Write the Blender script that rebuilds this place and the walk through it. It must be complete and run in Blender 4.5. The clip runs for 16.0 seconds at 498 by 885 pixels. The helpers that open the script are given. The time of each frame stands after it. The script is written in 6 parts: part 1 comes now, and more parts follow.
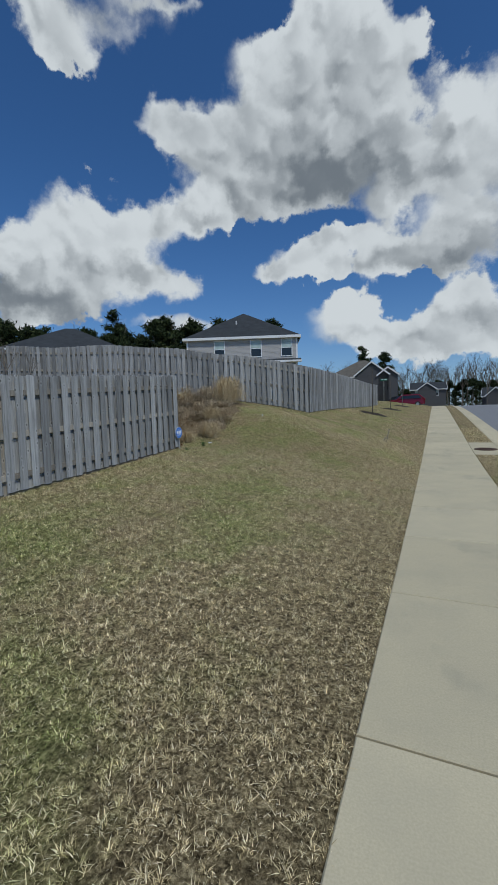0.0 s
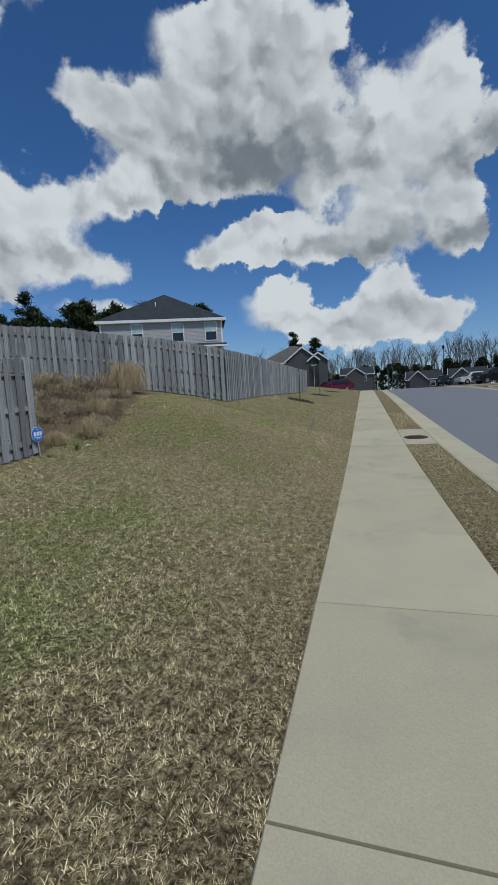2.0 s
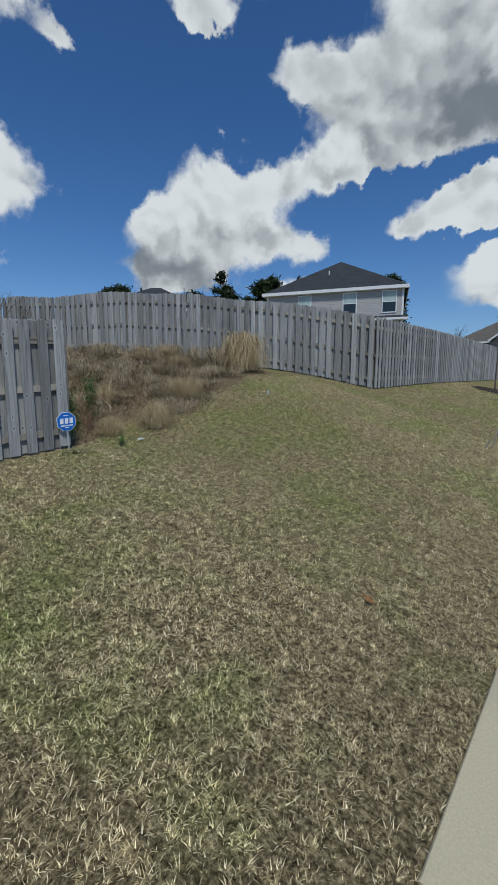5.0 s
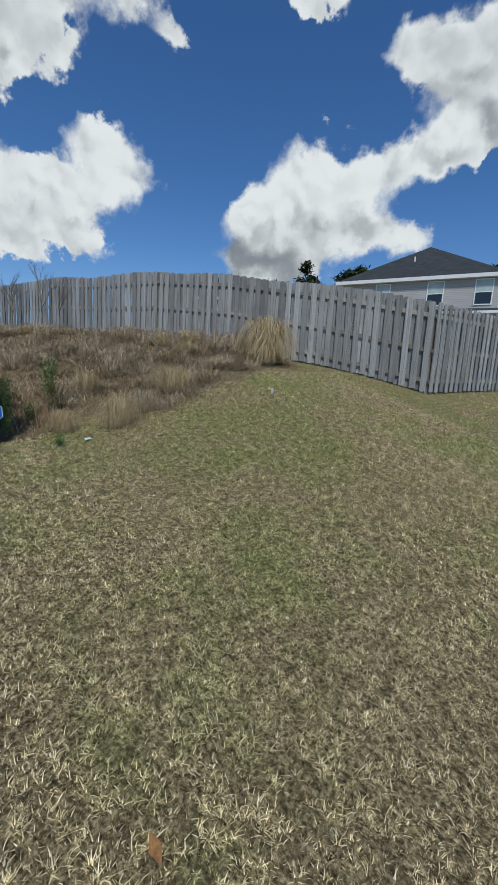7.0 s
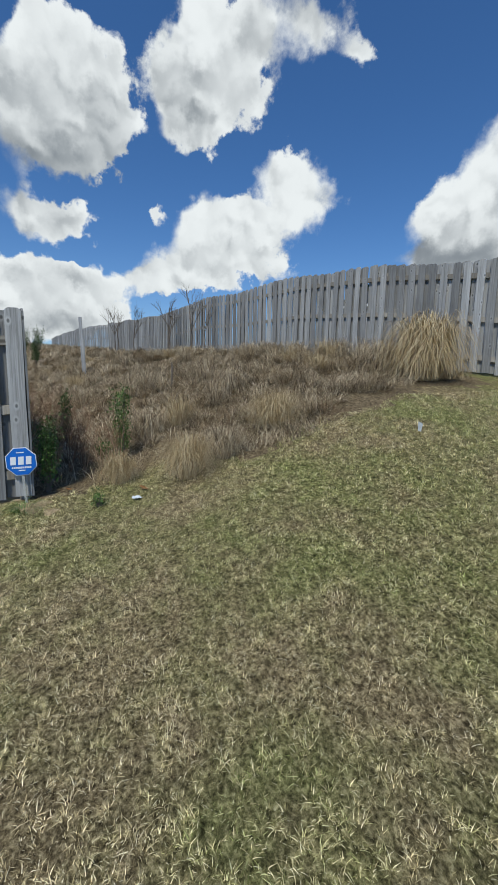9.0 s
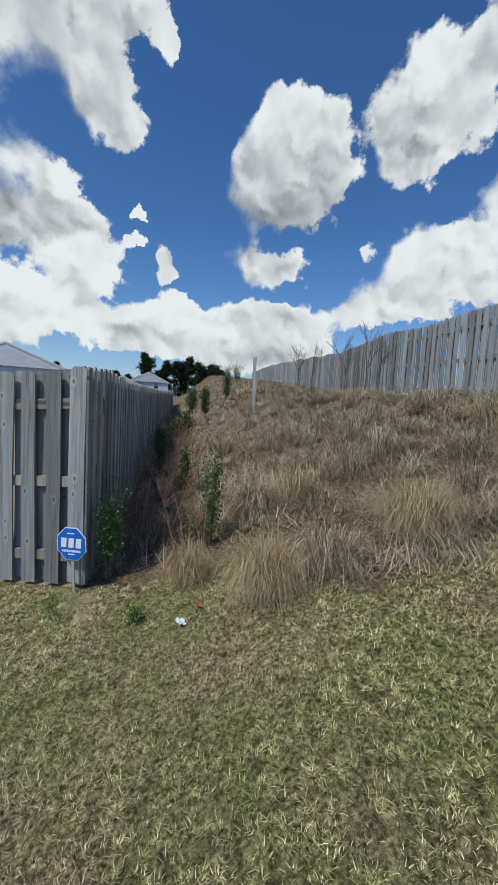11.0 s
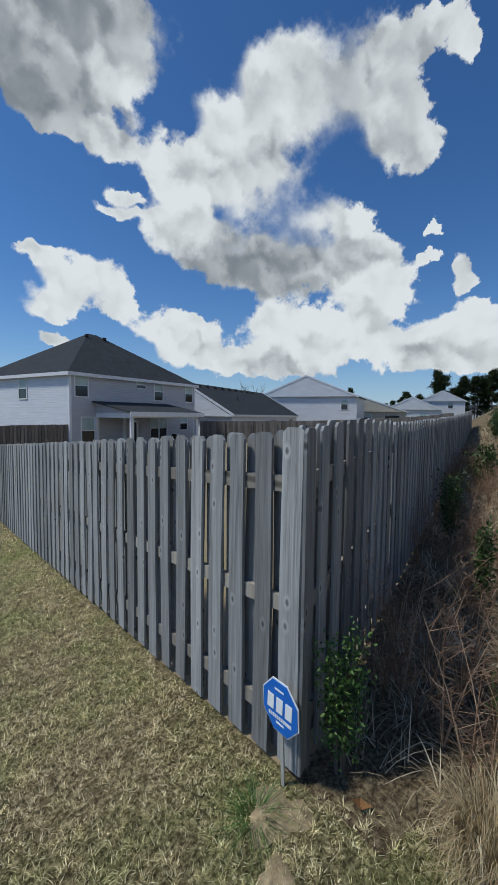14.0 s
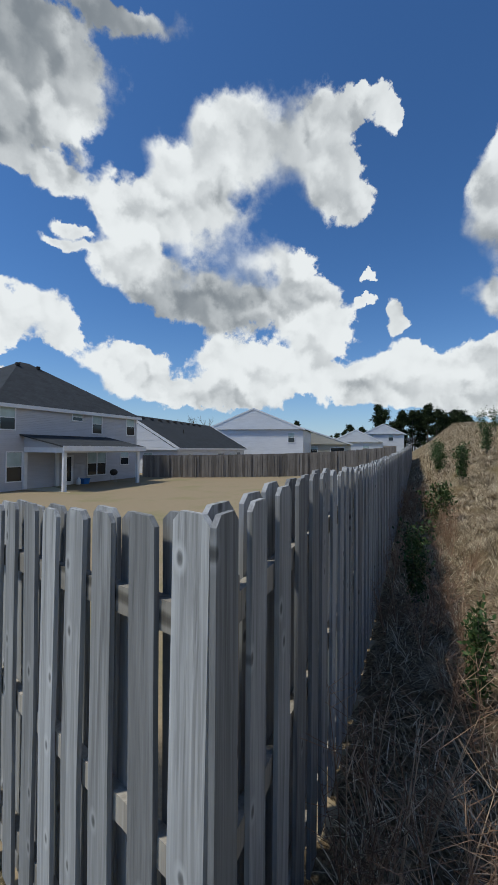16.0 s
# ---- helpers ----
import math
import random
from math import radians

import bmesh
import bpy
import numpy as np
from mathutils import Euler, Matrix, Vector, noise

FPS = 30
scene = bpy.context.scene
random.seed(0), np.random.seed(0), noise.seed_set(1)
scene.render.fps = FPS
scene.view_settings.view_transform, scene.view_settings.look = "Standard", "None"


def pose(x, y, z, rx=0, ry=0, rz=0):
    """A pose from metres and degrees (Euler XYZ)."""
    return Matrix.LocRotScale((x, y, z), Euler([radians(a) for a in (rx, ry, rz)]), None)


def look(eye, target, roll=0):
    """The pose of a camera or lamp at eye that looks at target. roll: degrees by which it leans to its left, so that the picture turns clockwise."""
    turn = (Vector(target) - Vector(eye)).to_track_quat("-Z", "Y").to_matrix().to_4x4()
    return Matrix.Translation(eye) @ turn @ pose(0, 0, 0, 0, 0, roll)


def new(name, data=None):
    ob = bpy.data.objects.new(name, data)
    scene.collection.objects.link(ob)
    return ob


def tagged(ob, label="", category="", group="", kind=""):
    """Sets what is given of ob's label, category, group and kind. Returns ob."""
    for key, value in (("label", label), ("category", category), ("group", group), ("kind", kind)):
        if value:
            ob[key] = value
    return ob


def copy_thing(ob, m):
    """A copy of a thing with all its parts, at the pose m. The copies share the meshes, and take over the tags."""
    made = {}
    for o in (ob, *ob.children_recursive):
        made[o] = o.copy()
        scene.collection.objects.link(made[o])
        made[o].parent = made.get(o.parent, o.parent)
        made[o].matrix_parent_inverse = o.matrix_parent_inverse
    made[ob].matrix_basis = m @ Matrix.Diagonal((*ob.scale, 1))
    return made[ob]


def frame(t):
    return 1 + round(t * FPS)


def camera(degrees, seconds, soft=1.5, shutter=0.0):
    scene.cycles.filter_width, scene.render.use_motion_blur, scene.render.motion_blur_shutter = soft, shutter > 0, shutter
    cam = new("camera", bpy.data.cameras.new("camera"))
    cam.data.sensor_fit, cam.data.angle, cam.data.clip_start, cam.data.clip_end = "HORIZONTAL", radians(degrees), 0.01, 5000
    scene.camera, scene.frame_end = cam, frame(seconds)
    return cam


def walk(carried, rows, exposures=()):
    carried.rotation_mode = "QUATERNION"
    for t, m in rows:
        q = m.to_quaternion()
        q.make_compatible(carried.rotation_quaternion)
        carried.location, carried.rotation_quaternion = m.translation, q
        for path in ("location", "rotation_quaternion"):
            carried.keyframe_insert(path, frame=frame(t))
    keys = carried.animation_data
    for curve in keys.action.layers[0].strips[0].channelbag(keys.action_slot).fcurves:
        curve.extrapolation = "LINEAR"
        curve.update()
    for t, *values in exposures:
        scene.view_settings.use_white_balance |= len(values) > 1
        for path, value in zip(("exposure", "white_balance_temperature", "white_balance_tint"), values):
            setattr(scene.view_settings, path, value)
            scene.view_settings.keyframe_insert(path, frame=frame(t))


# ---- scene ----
cam = camera(62.4, 16.0, 1.1)
PATH = [
    (0, (0.063, -0.032, 1.628), (-0.762, 1.785, 1.493), -1.7),
    (0.5, (0.115, 0.603, 1.622), (-0.571, 2.474, 1.464), -1.5),
    (1, (0.108, 1.18, 1.629), (-0.491, 3.079, 1.443), -2.3),
    (1.5, (0.158, 1.805, 1.629), (-0.388, 3.717, 1.416), -3.0),
    (2, (0.121, 2.349, 1.655), (-0.424, 4.263, 1.449), -3.2),
    (2.5, (0.087, 2.983, 1.682), (-0.49, 4.887, 1.477), -3.6),
    (3, (0.103, 3.576, 1.704), (-0.532, 5.46, 1.488), -3.3),
    (3.5, (0.086, 4.203, 1.742), (-0.648, 6.046, 1.491), -3.0),
    (4, (0.09, 4.834, 1.745), (-0.815, 6.595, 1.459), -1.8),
    (4.5, (0.037, 5.423, 1.751), (-1.067, 7.065, 1.462), -0.8),
    (4.7, (0.042, 5.649, 1.765), (-1.14, 7.236, 1.478), -0.5),
    (6.8, (-0.013, 7.945, 1.848), (-1.569, 9.162, 1.536), 3.2),
    (7, (-0.052, 8.201, 1.858), (-1.594, 9.432, 1.528), 3.1),
    (7.5, (-0.188, 8.83, 1.845), (-1.691, 10.093, 1.459), 0.2),
    (8, (-0.661, 9.241, 1.903), (-2.332, 10.283, 1.556), -0.6),
    (8.5, (-1.121, 9.688, 1.966), (-2.955, 10.418, 1.645), 0.1),
    (9, (-1.547, 10.005, 2.054), (-3.463, 10.492, 1.752), 1.0),
    (9.2, (-1.765, 10.135, 2.08), (-3.701, 10.537, 1.779), 1.1),
    (11.3, (-3.08, 11.012, 2.477), (-4.995, 10.463, 2.301), 3.5),
    (11.5, (-3.136, 11.062, 2.47), (-5.024, 10.425, 2.293), 3.5),
    (12, (-3.241, 11.032, 2.444), (-5.008, 10.12, 2.229), 2.0),
    (12.5, (-3.509, 10.795, 2.432), (-5.12, 9.633, 2.193), 0.4),
    (13, (-3.9, 10.581, 2.562), (-5.374, 9.247, 2.344), -0.1),
    (13.5, (-4.184, 10.511, 2.705), (-5.526, 9.039, 2.527), 0.2),
    (14, (-4.492, 10.307, 2.744), (-5.742, 8.751, 2.614), 0.7),
    (14.5, (-4.833, 10.111, 2.77), (-6.024, 8.507, 2.688), 1.5),
    (15, (-5.12, 9.904, 2.842), (-6.304, 8.293, 2.8), 2.1),
    (15.5, (-5.233, 9.734, 2.868), (-6.538, 8.218, 2.865), 1.2),
    (16, (-5.336, 9.643, 2.85), (-6.771, 8.25, 2.879), 0.5),
]
walk(cam, [(t, look(eye, target, roll)) for t, eye, target, roll in PATH], [(0.0, -0.18, 6200.0, 4.0), (4.5, -0.08, 6250.0, 4.0), (7.5, 0.17, 6400.0, 4.0), (9.0, 0.27, 6450.0, 4.0), (12.0, 0.16, 6350.0, 4.0), (14.0, 0.06, 6300.0, 4.5), (16.0, 0.22, 6450.0, 5.0)])

# ---- world, sun, exposure ----
SUN_AZ, SUN_EL = radians(124.0), radians(56.0)      # clockwise from +Y
sun = new("sun", bpy.data.lights.new("sun", "SUN"))
sun.data.energy, sun.data.angle, sun.data.color = 2.6, radians(7.0), (1.0, 0.95, 0.87)   # veiled by thin cloud
sun_dir = Vector((math.sin(SUN_AZ) * math.cos(SUN_EL), math.cos(SUN_AZ) * math.cos(SUN_EL), math.sin(SUN_EL)))
sun.matrix_world = look(sun_dir * 50, (0, 0, 0))

# cumulus puffs: yaw, height, half width, half height in degrees, greyness
PUFFS_STREET_HIGH = [
    (11.3, 40.4, 5.8, 3.1, 0.1), (17.1, 38.6, 6.2, 2.8, 0.12), (8.6, 35.8, 5.0, 4.0, 0.25), (2.6, 38.1, 1.8, 1.6, 0.1), (14.4, 32.8, 9.1, 3.5, 0.45), (24.8, 32.1, 8.8, 3.3, 0.35),
    (11.6, 28.9, 8.1, 3.2, 0.85), (20.5, 27.9, 7.9, 2.3, 0.65), (33.6, 34.2, 4.2, 2.2, 0.2), (43.5, 40.8, 7.4, 1.9, 0.4), (46.9, 38.3, 3.0, 1.6, 0.35), (35.1, 42.9, 4.1, 0.9, 0.25),
    (-4.1, 30.9, 3.5, 5.1, 0.08), (-1.2, 26.7, 3.8, 3.1, 0.45), (-3.6, 21.9, 4.4, 2.5, 0.15), (-1.8, 18.7, 6.4, 2.4, 0.75), (5.4, 18.6, 3.9, 2.2, 0.2), (5.3, 25.2, 3.1, 2.3, 0.25),
]
PUFFS_STREET_LOW = [
    (46.1, 23.8, 4.5, 3.6, 0), (51.3, 20.0, 4.0, 2.9, 0.08), (41.5, 21.0, 5.8, 3.7, 0.1), (47.1, 17.4, 8.7, 2.5, 0.4), (51.1, 13.9, 7.7, 1.8, 0.85), (33.4, 23.9, 4.7, 2.4, 0.15),
    (28.2, 24.6, 2.4, 2.1, 0.25), (36.7, 18.1, 4.2, 2.0, 0.2), (31.5, 17.2, 2.5, 1.5, 0.15), (15.4, 20.6, 4.9, 2.6, 0.1), (19.2, 18.6, 3.6, 1.3, 0.35), (12.5, 18.1, 2.1, 1.3, 0.25),
    (9.5, 22.0, 3.6, 1.4, 0.2), (-3.7, 13.8, 3.5, 2.0, 0.08), (-3.1, 11.0, 4.8, 1.6, 0.55), (10.7, 12.5, 4.3, 2.7, 0), (8.2, 9.3, 6.3, 2.1, 0.15), (32.5, 12.6, 5.9, 1.8, 0.05),
    (53.0, 11.5, 3.5, 1.2, 0.1), (2.0, 8.6, 3.9, 1.5, 0.25),
]
PUFFS_STREET_END = [
    (-10.2, 32.9, 2.8, 4.1, 0.12), (-10.2, 25.7, 4.1, 2.4, 0.75), (-10.8, 20.7, 3.2, 1.9, 0.15), (-11.9, 17.4, 3.2, 2.2, 0.65), (-9.1, 9.5, 4.7, 1.9, 0.3), (-1.3, 7.1, 6.1, 1.5, 0.3),
]
PUFFS_HILL = [
    (70.6, 23.9, 3.9, 2.6, 0.02), (76.3, 19.7, 5.5, 2.9, 0.15), (82.2, 19.0, 3.1, 2.6, 0.05), (67.6, 20.9, 3.3, 2.9, 0.12), (79.2, 15.2, 8.5, 2.6, 0.45), (88.0, 12.8, 6.3, 1.9, 0.2),
    (78.1, 36.1, 5.5, 3.2, 0.2), (81.5, 32.2, 5.9, 3.1, 0.45), (83.6, 28.3, 3.4, 2.5, 0.55), (68.5, 36.8, 3.8, 2.3, 0.45), (63.0, 34.6, 1.5, 1.3, 0.2), (88.6, 19.7, 1.3, 1.1, 0.15),
    (94.4, 9.0, 4.0, 1.9, 0.25),
]
PUFFS_HILL_FAR = [
    (97.1, 33.4, 4.0, 2.2, 0.05), (101.4, 29.9, 4.5, 3.0, 0.4), (94.3, 29.4, 3.9, 3.5, 0.35), (98.2, 25.0, 6.1, 2.5, 0.9), (102.2, 18.0, 4.5, 2.5, 0.5), (98.6, 18.0, 2.4, 1.7, 0.2),
    (102.6, 11.5, 4.1, 1.9, 0.08), (98.3, 11.3, 3.8, 1.6, 0.1), (102.8, 7.1, 6.0, 1.9, 0.25),
]
PUFFS_YARD = [
    (136.0, 37.5, 5.4, 3.2, 0.15), (126.9, 36.3, 6.8, 4.2, 0.5), (144.1, 34.7, 3.2, 2.1, 0.03), (150.5, 29.3, 4.2, 2.2, 0.08), (152.0, 24.2, 3.8, 2.5, 0.03), (147.8, 23.1, 4.7, 2.1, 0.25),
    (141.0, 29.9, 7.6, 4.4, 0.4), (140.0, 20.0, 9.8, 3.5, 0.85), (131.3, 24.7, 4.0, 2.3, 0.1), (121.8, 31.8, 3.4, 3.4, 0.45), (126.1, 20.9, 3.5, 3.1, 0.35), (119.2, 39.5, 3.2, 1.5, 0.4),
    (114.3, 38.2, 1.2, 1.5, 0.2), (118.6, 19.3, 1.5, 0.6, 0.1), (117.5, 22.2, 1.0, 0.7, 0.1), (114.9, 16.6, 1.5, 2.0, 0.3),
]
PUFFS_YARD_LOW = [
    (150.2, 11.8, 4.3, 2.2, 0.05), (147.2, 8.7, 5.9, 2.2, 0.3), (136.5, 12.1, 5.7, 2.6, 0.05), (124.5, 15.1, 4.0, 3.4, 0.1), (127.5, 9.9, 6.7, 2.7, 0.2), (112.6, 12.1, 4.2, 1.7, 0.05),
    (104.2, 10.7, 3.9, 1.9, 0.05), (98.6, 10.6, 3.5, 2.1, 0.1), (111.0, 7.9, 8.5, 2.3, 0.3), (138.1, 6.7, 8.7, 2.0, 0.35), (100.1, 6.1, 7.4, 1.9, 0.35), (117.6, 8.0, 4.5, 2.6, 0.2),
]
PUFFS_YARD_FAR = [
    (165.3, 41.4, 8.1, 2.8, 0.95), (167.6, 35.2, 5.5, 3.7, 0.9), (158.4, 37.3, 3.6, 2.6, 0.4), (161.7, 31.4, 5.1, 1.5, 0.4), (151.4, 45.3, 6.3, 1.5, 0.9), (158.8, 24.8, 2.3, 0.9, 0.2),
    (158.2, 26.8, 1.9, 0.8, 0.1), (162.7, 16.6, 4.8, 2.5, 0.08), (167.1, 13.3, 4.2, 1.8, 0.1), (168.5, 18.8, 2.3, 0.9, 0.1), (167.1, 9.3, 3.6, 1.4, 0.3), (158.6, 13.7, 2.7, 2.1, 0.15),
]
PUFFS = PUFFS_STREET_HIGH + PUFFS_STREET_LOW + PUFFS_STREET_END + PUFFS_HILL + PUFFS_HILL_FAR + PUFFS_YARD + PUFFS_YARD_LOW + PUFFS_YARD_FAR


def make_world():
    """Clear sky by the sky model, with banks of cumulus."""
    w = bpy.data.worlds.new("sky")
    scene.world = w
    w.use_nodes = True
    nt = w.node_tree
    N, L = nt.nodes, nt.links
    N.clear()

    def math_node(op, a, b=None, c=None):
        n = N.new("ShaderNodeMath")
        n.operation = op
        for i, v in enumerate((a, b, c)):
            if v is None:
                continue
            if isinstance(v, (int, float)):
                n.inputs[i].default_value = v
            else:
                L.new(v, n.inputs[i])
        return n.outputs[0]

    tc = N.new("ShaderNodeTexCoord")
    sep = N.new("ShaderNodeSeparateXYZ")
    L.new(tc.outputs["Generated"], sep.inputs[0])
    x, y, z = sep.outputs
    az = math_node("MULTIPLY", math_node("ARCTAN2", math_node("MULTIPLY", x, -1.0), y), 57.29578)
    el = math_node("MULTIPLY", math_node("ARCSINE", z), 57.29578)
    # billowing edges: bend the coordinates with noise, large and small
    def warp(scale, detail, rough, across, up):
        nz = N.new("ShaderNodeTexNoise")
        nz.inputs["Scale"].default_value, nz.inputs["Detail"].default_value, nz.inputs["Roughness"].default_value = scale, detail, rough
        L.new(tc.outputs["Generated"], nz.inputs["Vector"])
        ns = N.new("ShaderNodeSeparateColor")
        L.new(nz.outputs["Color"], ns.inputs[0])
        return (math_node("MULTIPLY", math_node("SUBTRACT", ns.outputs[0], 0.5), across), math_node("MULTIPLY", math_node("SUBTRACT", ns.outputs[1], 0.5), up))

    for w_ in (warp(9.0, 2.0, 0.5, 6.0, 5.0), warp(30.0, 4.0, 0.58, 3.2, 3.2)):
        az, el = math_node("ADD", az, w_[0]), math_node("ADD", el, w_[1])
    bent = N.new("ShaderNodeCombineXYZ")
    L.new(az, bent.inputs[0])
    L.new(el, bent.inputs[1])

    def vector(op, a, b, c=None):
        n = N.new("ShaderNodeVectorMath")
        n.operation = op
        for i, v in enumerate((a, b, c)):
            if isinstance(v, tuple):
                n.inputs[i].default_value = v
            elif v is not None:
                L.new(v, n.inputs[i])
        return n

    den, grey = 0.0, 0.0
    for a, e, rx, ry, g in PUFFS:
        k = math.cos(radians(e))
        d = vector("MULTIPLY_ADD", bent.outputs[0], (0.95 * k / rx, 0.97 / ry, 0.0), (-0.95 * a * k / rx, -0.97 * e / ry, 0.0)).outputs[0]
        w_ = math_node("POWER", 0.30, vector("DOT_PRODUCT", d, d).outputs["Value"])
        den = math_node("ADD", w_, den)
        grey = math_node("MULTIPLY_ADD", w_, g, grey)
    grey = math_node("DIVIDE", grey, math_node("MAXIMUM", den, 0.05))

    def fbm(vec, scale, detail, rough):
        nz = N.new("ShaderNodeTexNoise")
        nz.inputs["Scale"].default_value, nz.inputs["Detail"].default_value, nz.inputs["Roughness"].default_value = scale, detail, rough
        L.new(vec, nz.inputs["Vector"])
        return nz.outputs[0]

    def lumps(vec):
        vo = N.new("ShaderNodeTexVoronoi")
        vo.feature = "SMOOTH_F1"
        vo.inputs["Scale"].default_value, vo.inputs["Detail"].default_value, vo.inputs["Roughness"].default_value = 0.20, 1.0, 0.5
        vo.inputs["Smoothness"].default_value = 0.7
        L.new(vec, vo.inputs["Vector"])
        return vo.outputs["Distance"]

    sky_dir = tc.outputs["Generated"]
    # heaped tops: each lump is lit from above
    lump = lumps(bent.outputs[0])
    lump_up = lumps(vector("ADD", bent.outputs[0], (-0.5, 1.0, 0.0)).outputs[0])
    relief = math_node("SUBTRACT", lump_up, lump)
    fine = math_node("SUBTRACT", fbm(sky_dir, 30.0, 6.0, 0.62), 0.5)
    soft = fbm(sky_dir, 3.2, 3.0, 0.5)
    # thin shreds where no bank stands
    shred = math_node("MULTIPLY", math_node("SUBTRACT", fbm(sky_dir, 5.0, 9.0, 0.62), 0.55), 1.3)
    thick = math_node("ADD", math_node("ADD", den, shred), math_node("MULTIPLY", math_node("SUBTRACT", 0.42, lump), 0.28))
    thick = math_node("ADD", thick, math_node("MULTIPLY", fine, 0.5))
    ramp = N.new("ShaderNodeMapRange")
    ramp.interpolation_type = "SMOOTHSTEP"
    ramp.inputs["From Min"].default_value = 0.17
    L.new(math_node("MULTIPLY_ADD", math_node("MAXIMUM", math_node("SUBTRACT", soft, 0.48), 0.0), 4.0, 0.34), ramp.inputs["From Max"])
    L.new(thick, ramp.inputs["Value"])
    # thin rims and lit lumps are white, thick bases grey
    v = math_node("SUBTRACT", 1.08, math_node("MULTIPLY", grey, 1.02))
    v = math_node("ADD", v, math_node("MULTIPLY", relief, 1.15))
    v = math_node("ADD", v, math_node("MULTIPLY", fine, 0.25))
    v = math_node("SUBTRACT", v, math_node("MULTIPLY", math_node("SUBTRACT", math_node("MINIMUM", den, 2.4), 0.8), 0.27))
    shade = N.new("ShaderNodeMapRange")
    shade.interpolation_type = "SMOOTHSTEP"
    shade.inputs["From Min"].default_value, shade.inputs["From Max"].default_value = -0.15, 1.12
    L.new(v, shade.inputs["Value"])
    col = N.new("ShaderNodeMix")
    col.data_type = "RGBA"
    L.new(shade.outputs[0], col.inputs["Factor"])
    col.inputs["A"].default_value, col.inputs["B"].default_value = (0.185, 0.205, 0.235, 1), (0.71, 0.72, 0.745, 1)
    sky = N.new("ShaderNodeTexSky")
    sky.sky_type, sky.sun_disc, sky.sun_elevation, sky.sun_rotation = "NISHITA", False, SUN_EL, SUN_AZ
    sky.dust_density, sky.ozone_density, sky.air_density = 0.4, 4.0, 1.0
    tint = N.new("ShaderNodeMix")
    tint.data_type, tint.blend_type = "RGBA", "MULTIPLY"
    tint.inputs["Factor"].default_value = 1.0
    L.new(sky.outputs[0], tint.inputs["A"])
    tint.inputs["B"].default_value = (0.043, 0.067, 0.094, 1)
    mix = N.new("ShaderNodeMix")
    mix.data_type = "RGBA"
    L.new(ramp.outputs[0], mix.inputs["Factor"])
    haze = N.new("ShaderNodeMix")
    haze.data_type = "RGBA"
    L.new(math_node("MULTIPLY", math_node("POWER", 0.82, math_node("MAXIMUM", math_node("MULTIPLY", math_node("ARCSINE", z), 57.29578), 0.0)), 0.75), haze.inputs["Factor"])
    L.new(tint.outputs["Result"], haze.inputs["A"])
    haze.inputs["B"].default_value = (0.50, 0.58, 0.68, 1)
    L.new(haze.outputs["Result"], mix.inputs["A"])
    L.new(col.outputs["Result"], mix.inputs["B"])
    bg = N.new("ShaderNodeBackground")
    L.new(mix.outputs["Result"], bg.inputs["Color"])
    out = N.new("ShaderNodeOutputWorld")
    L.new(bg.outputs[0], out.inputs[0])


make_world()


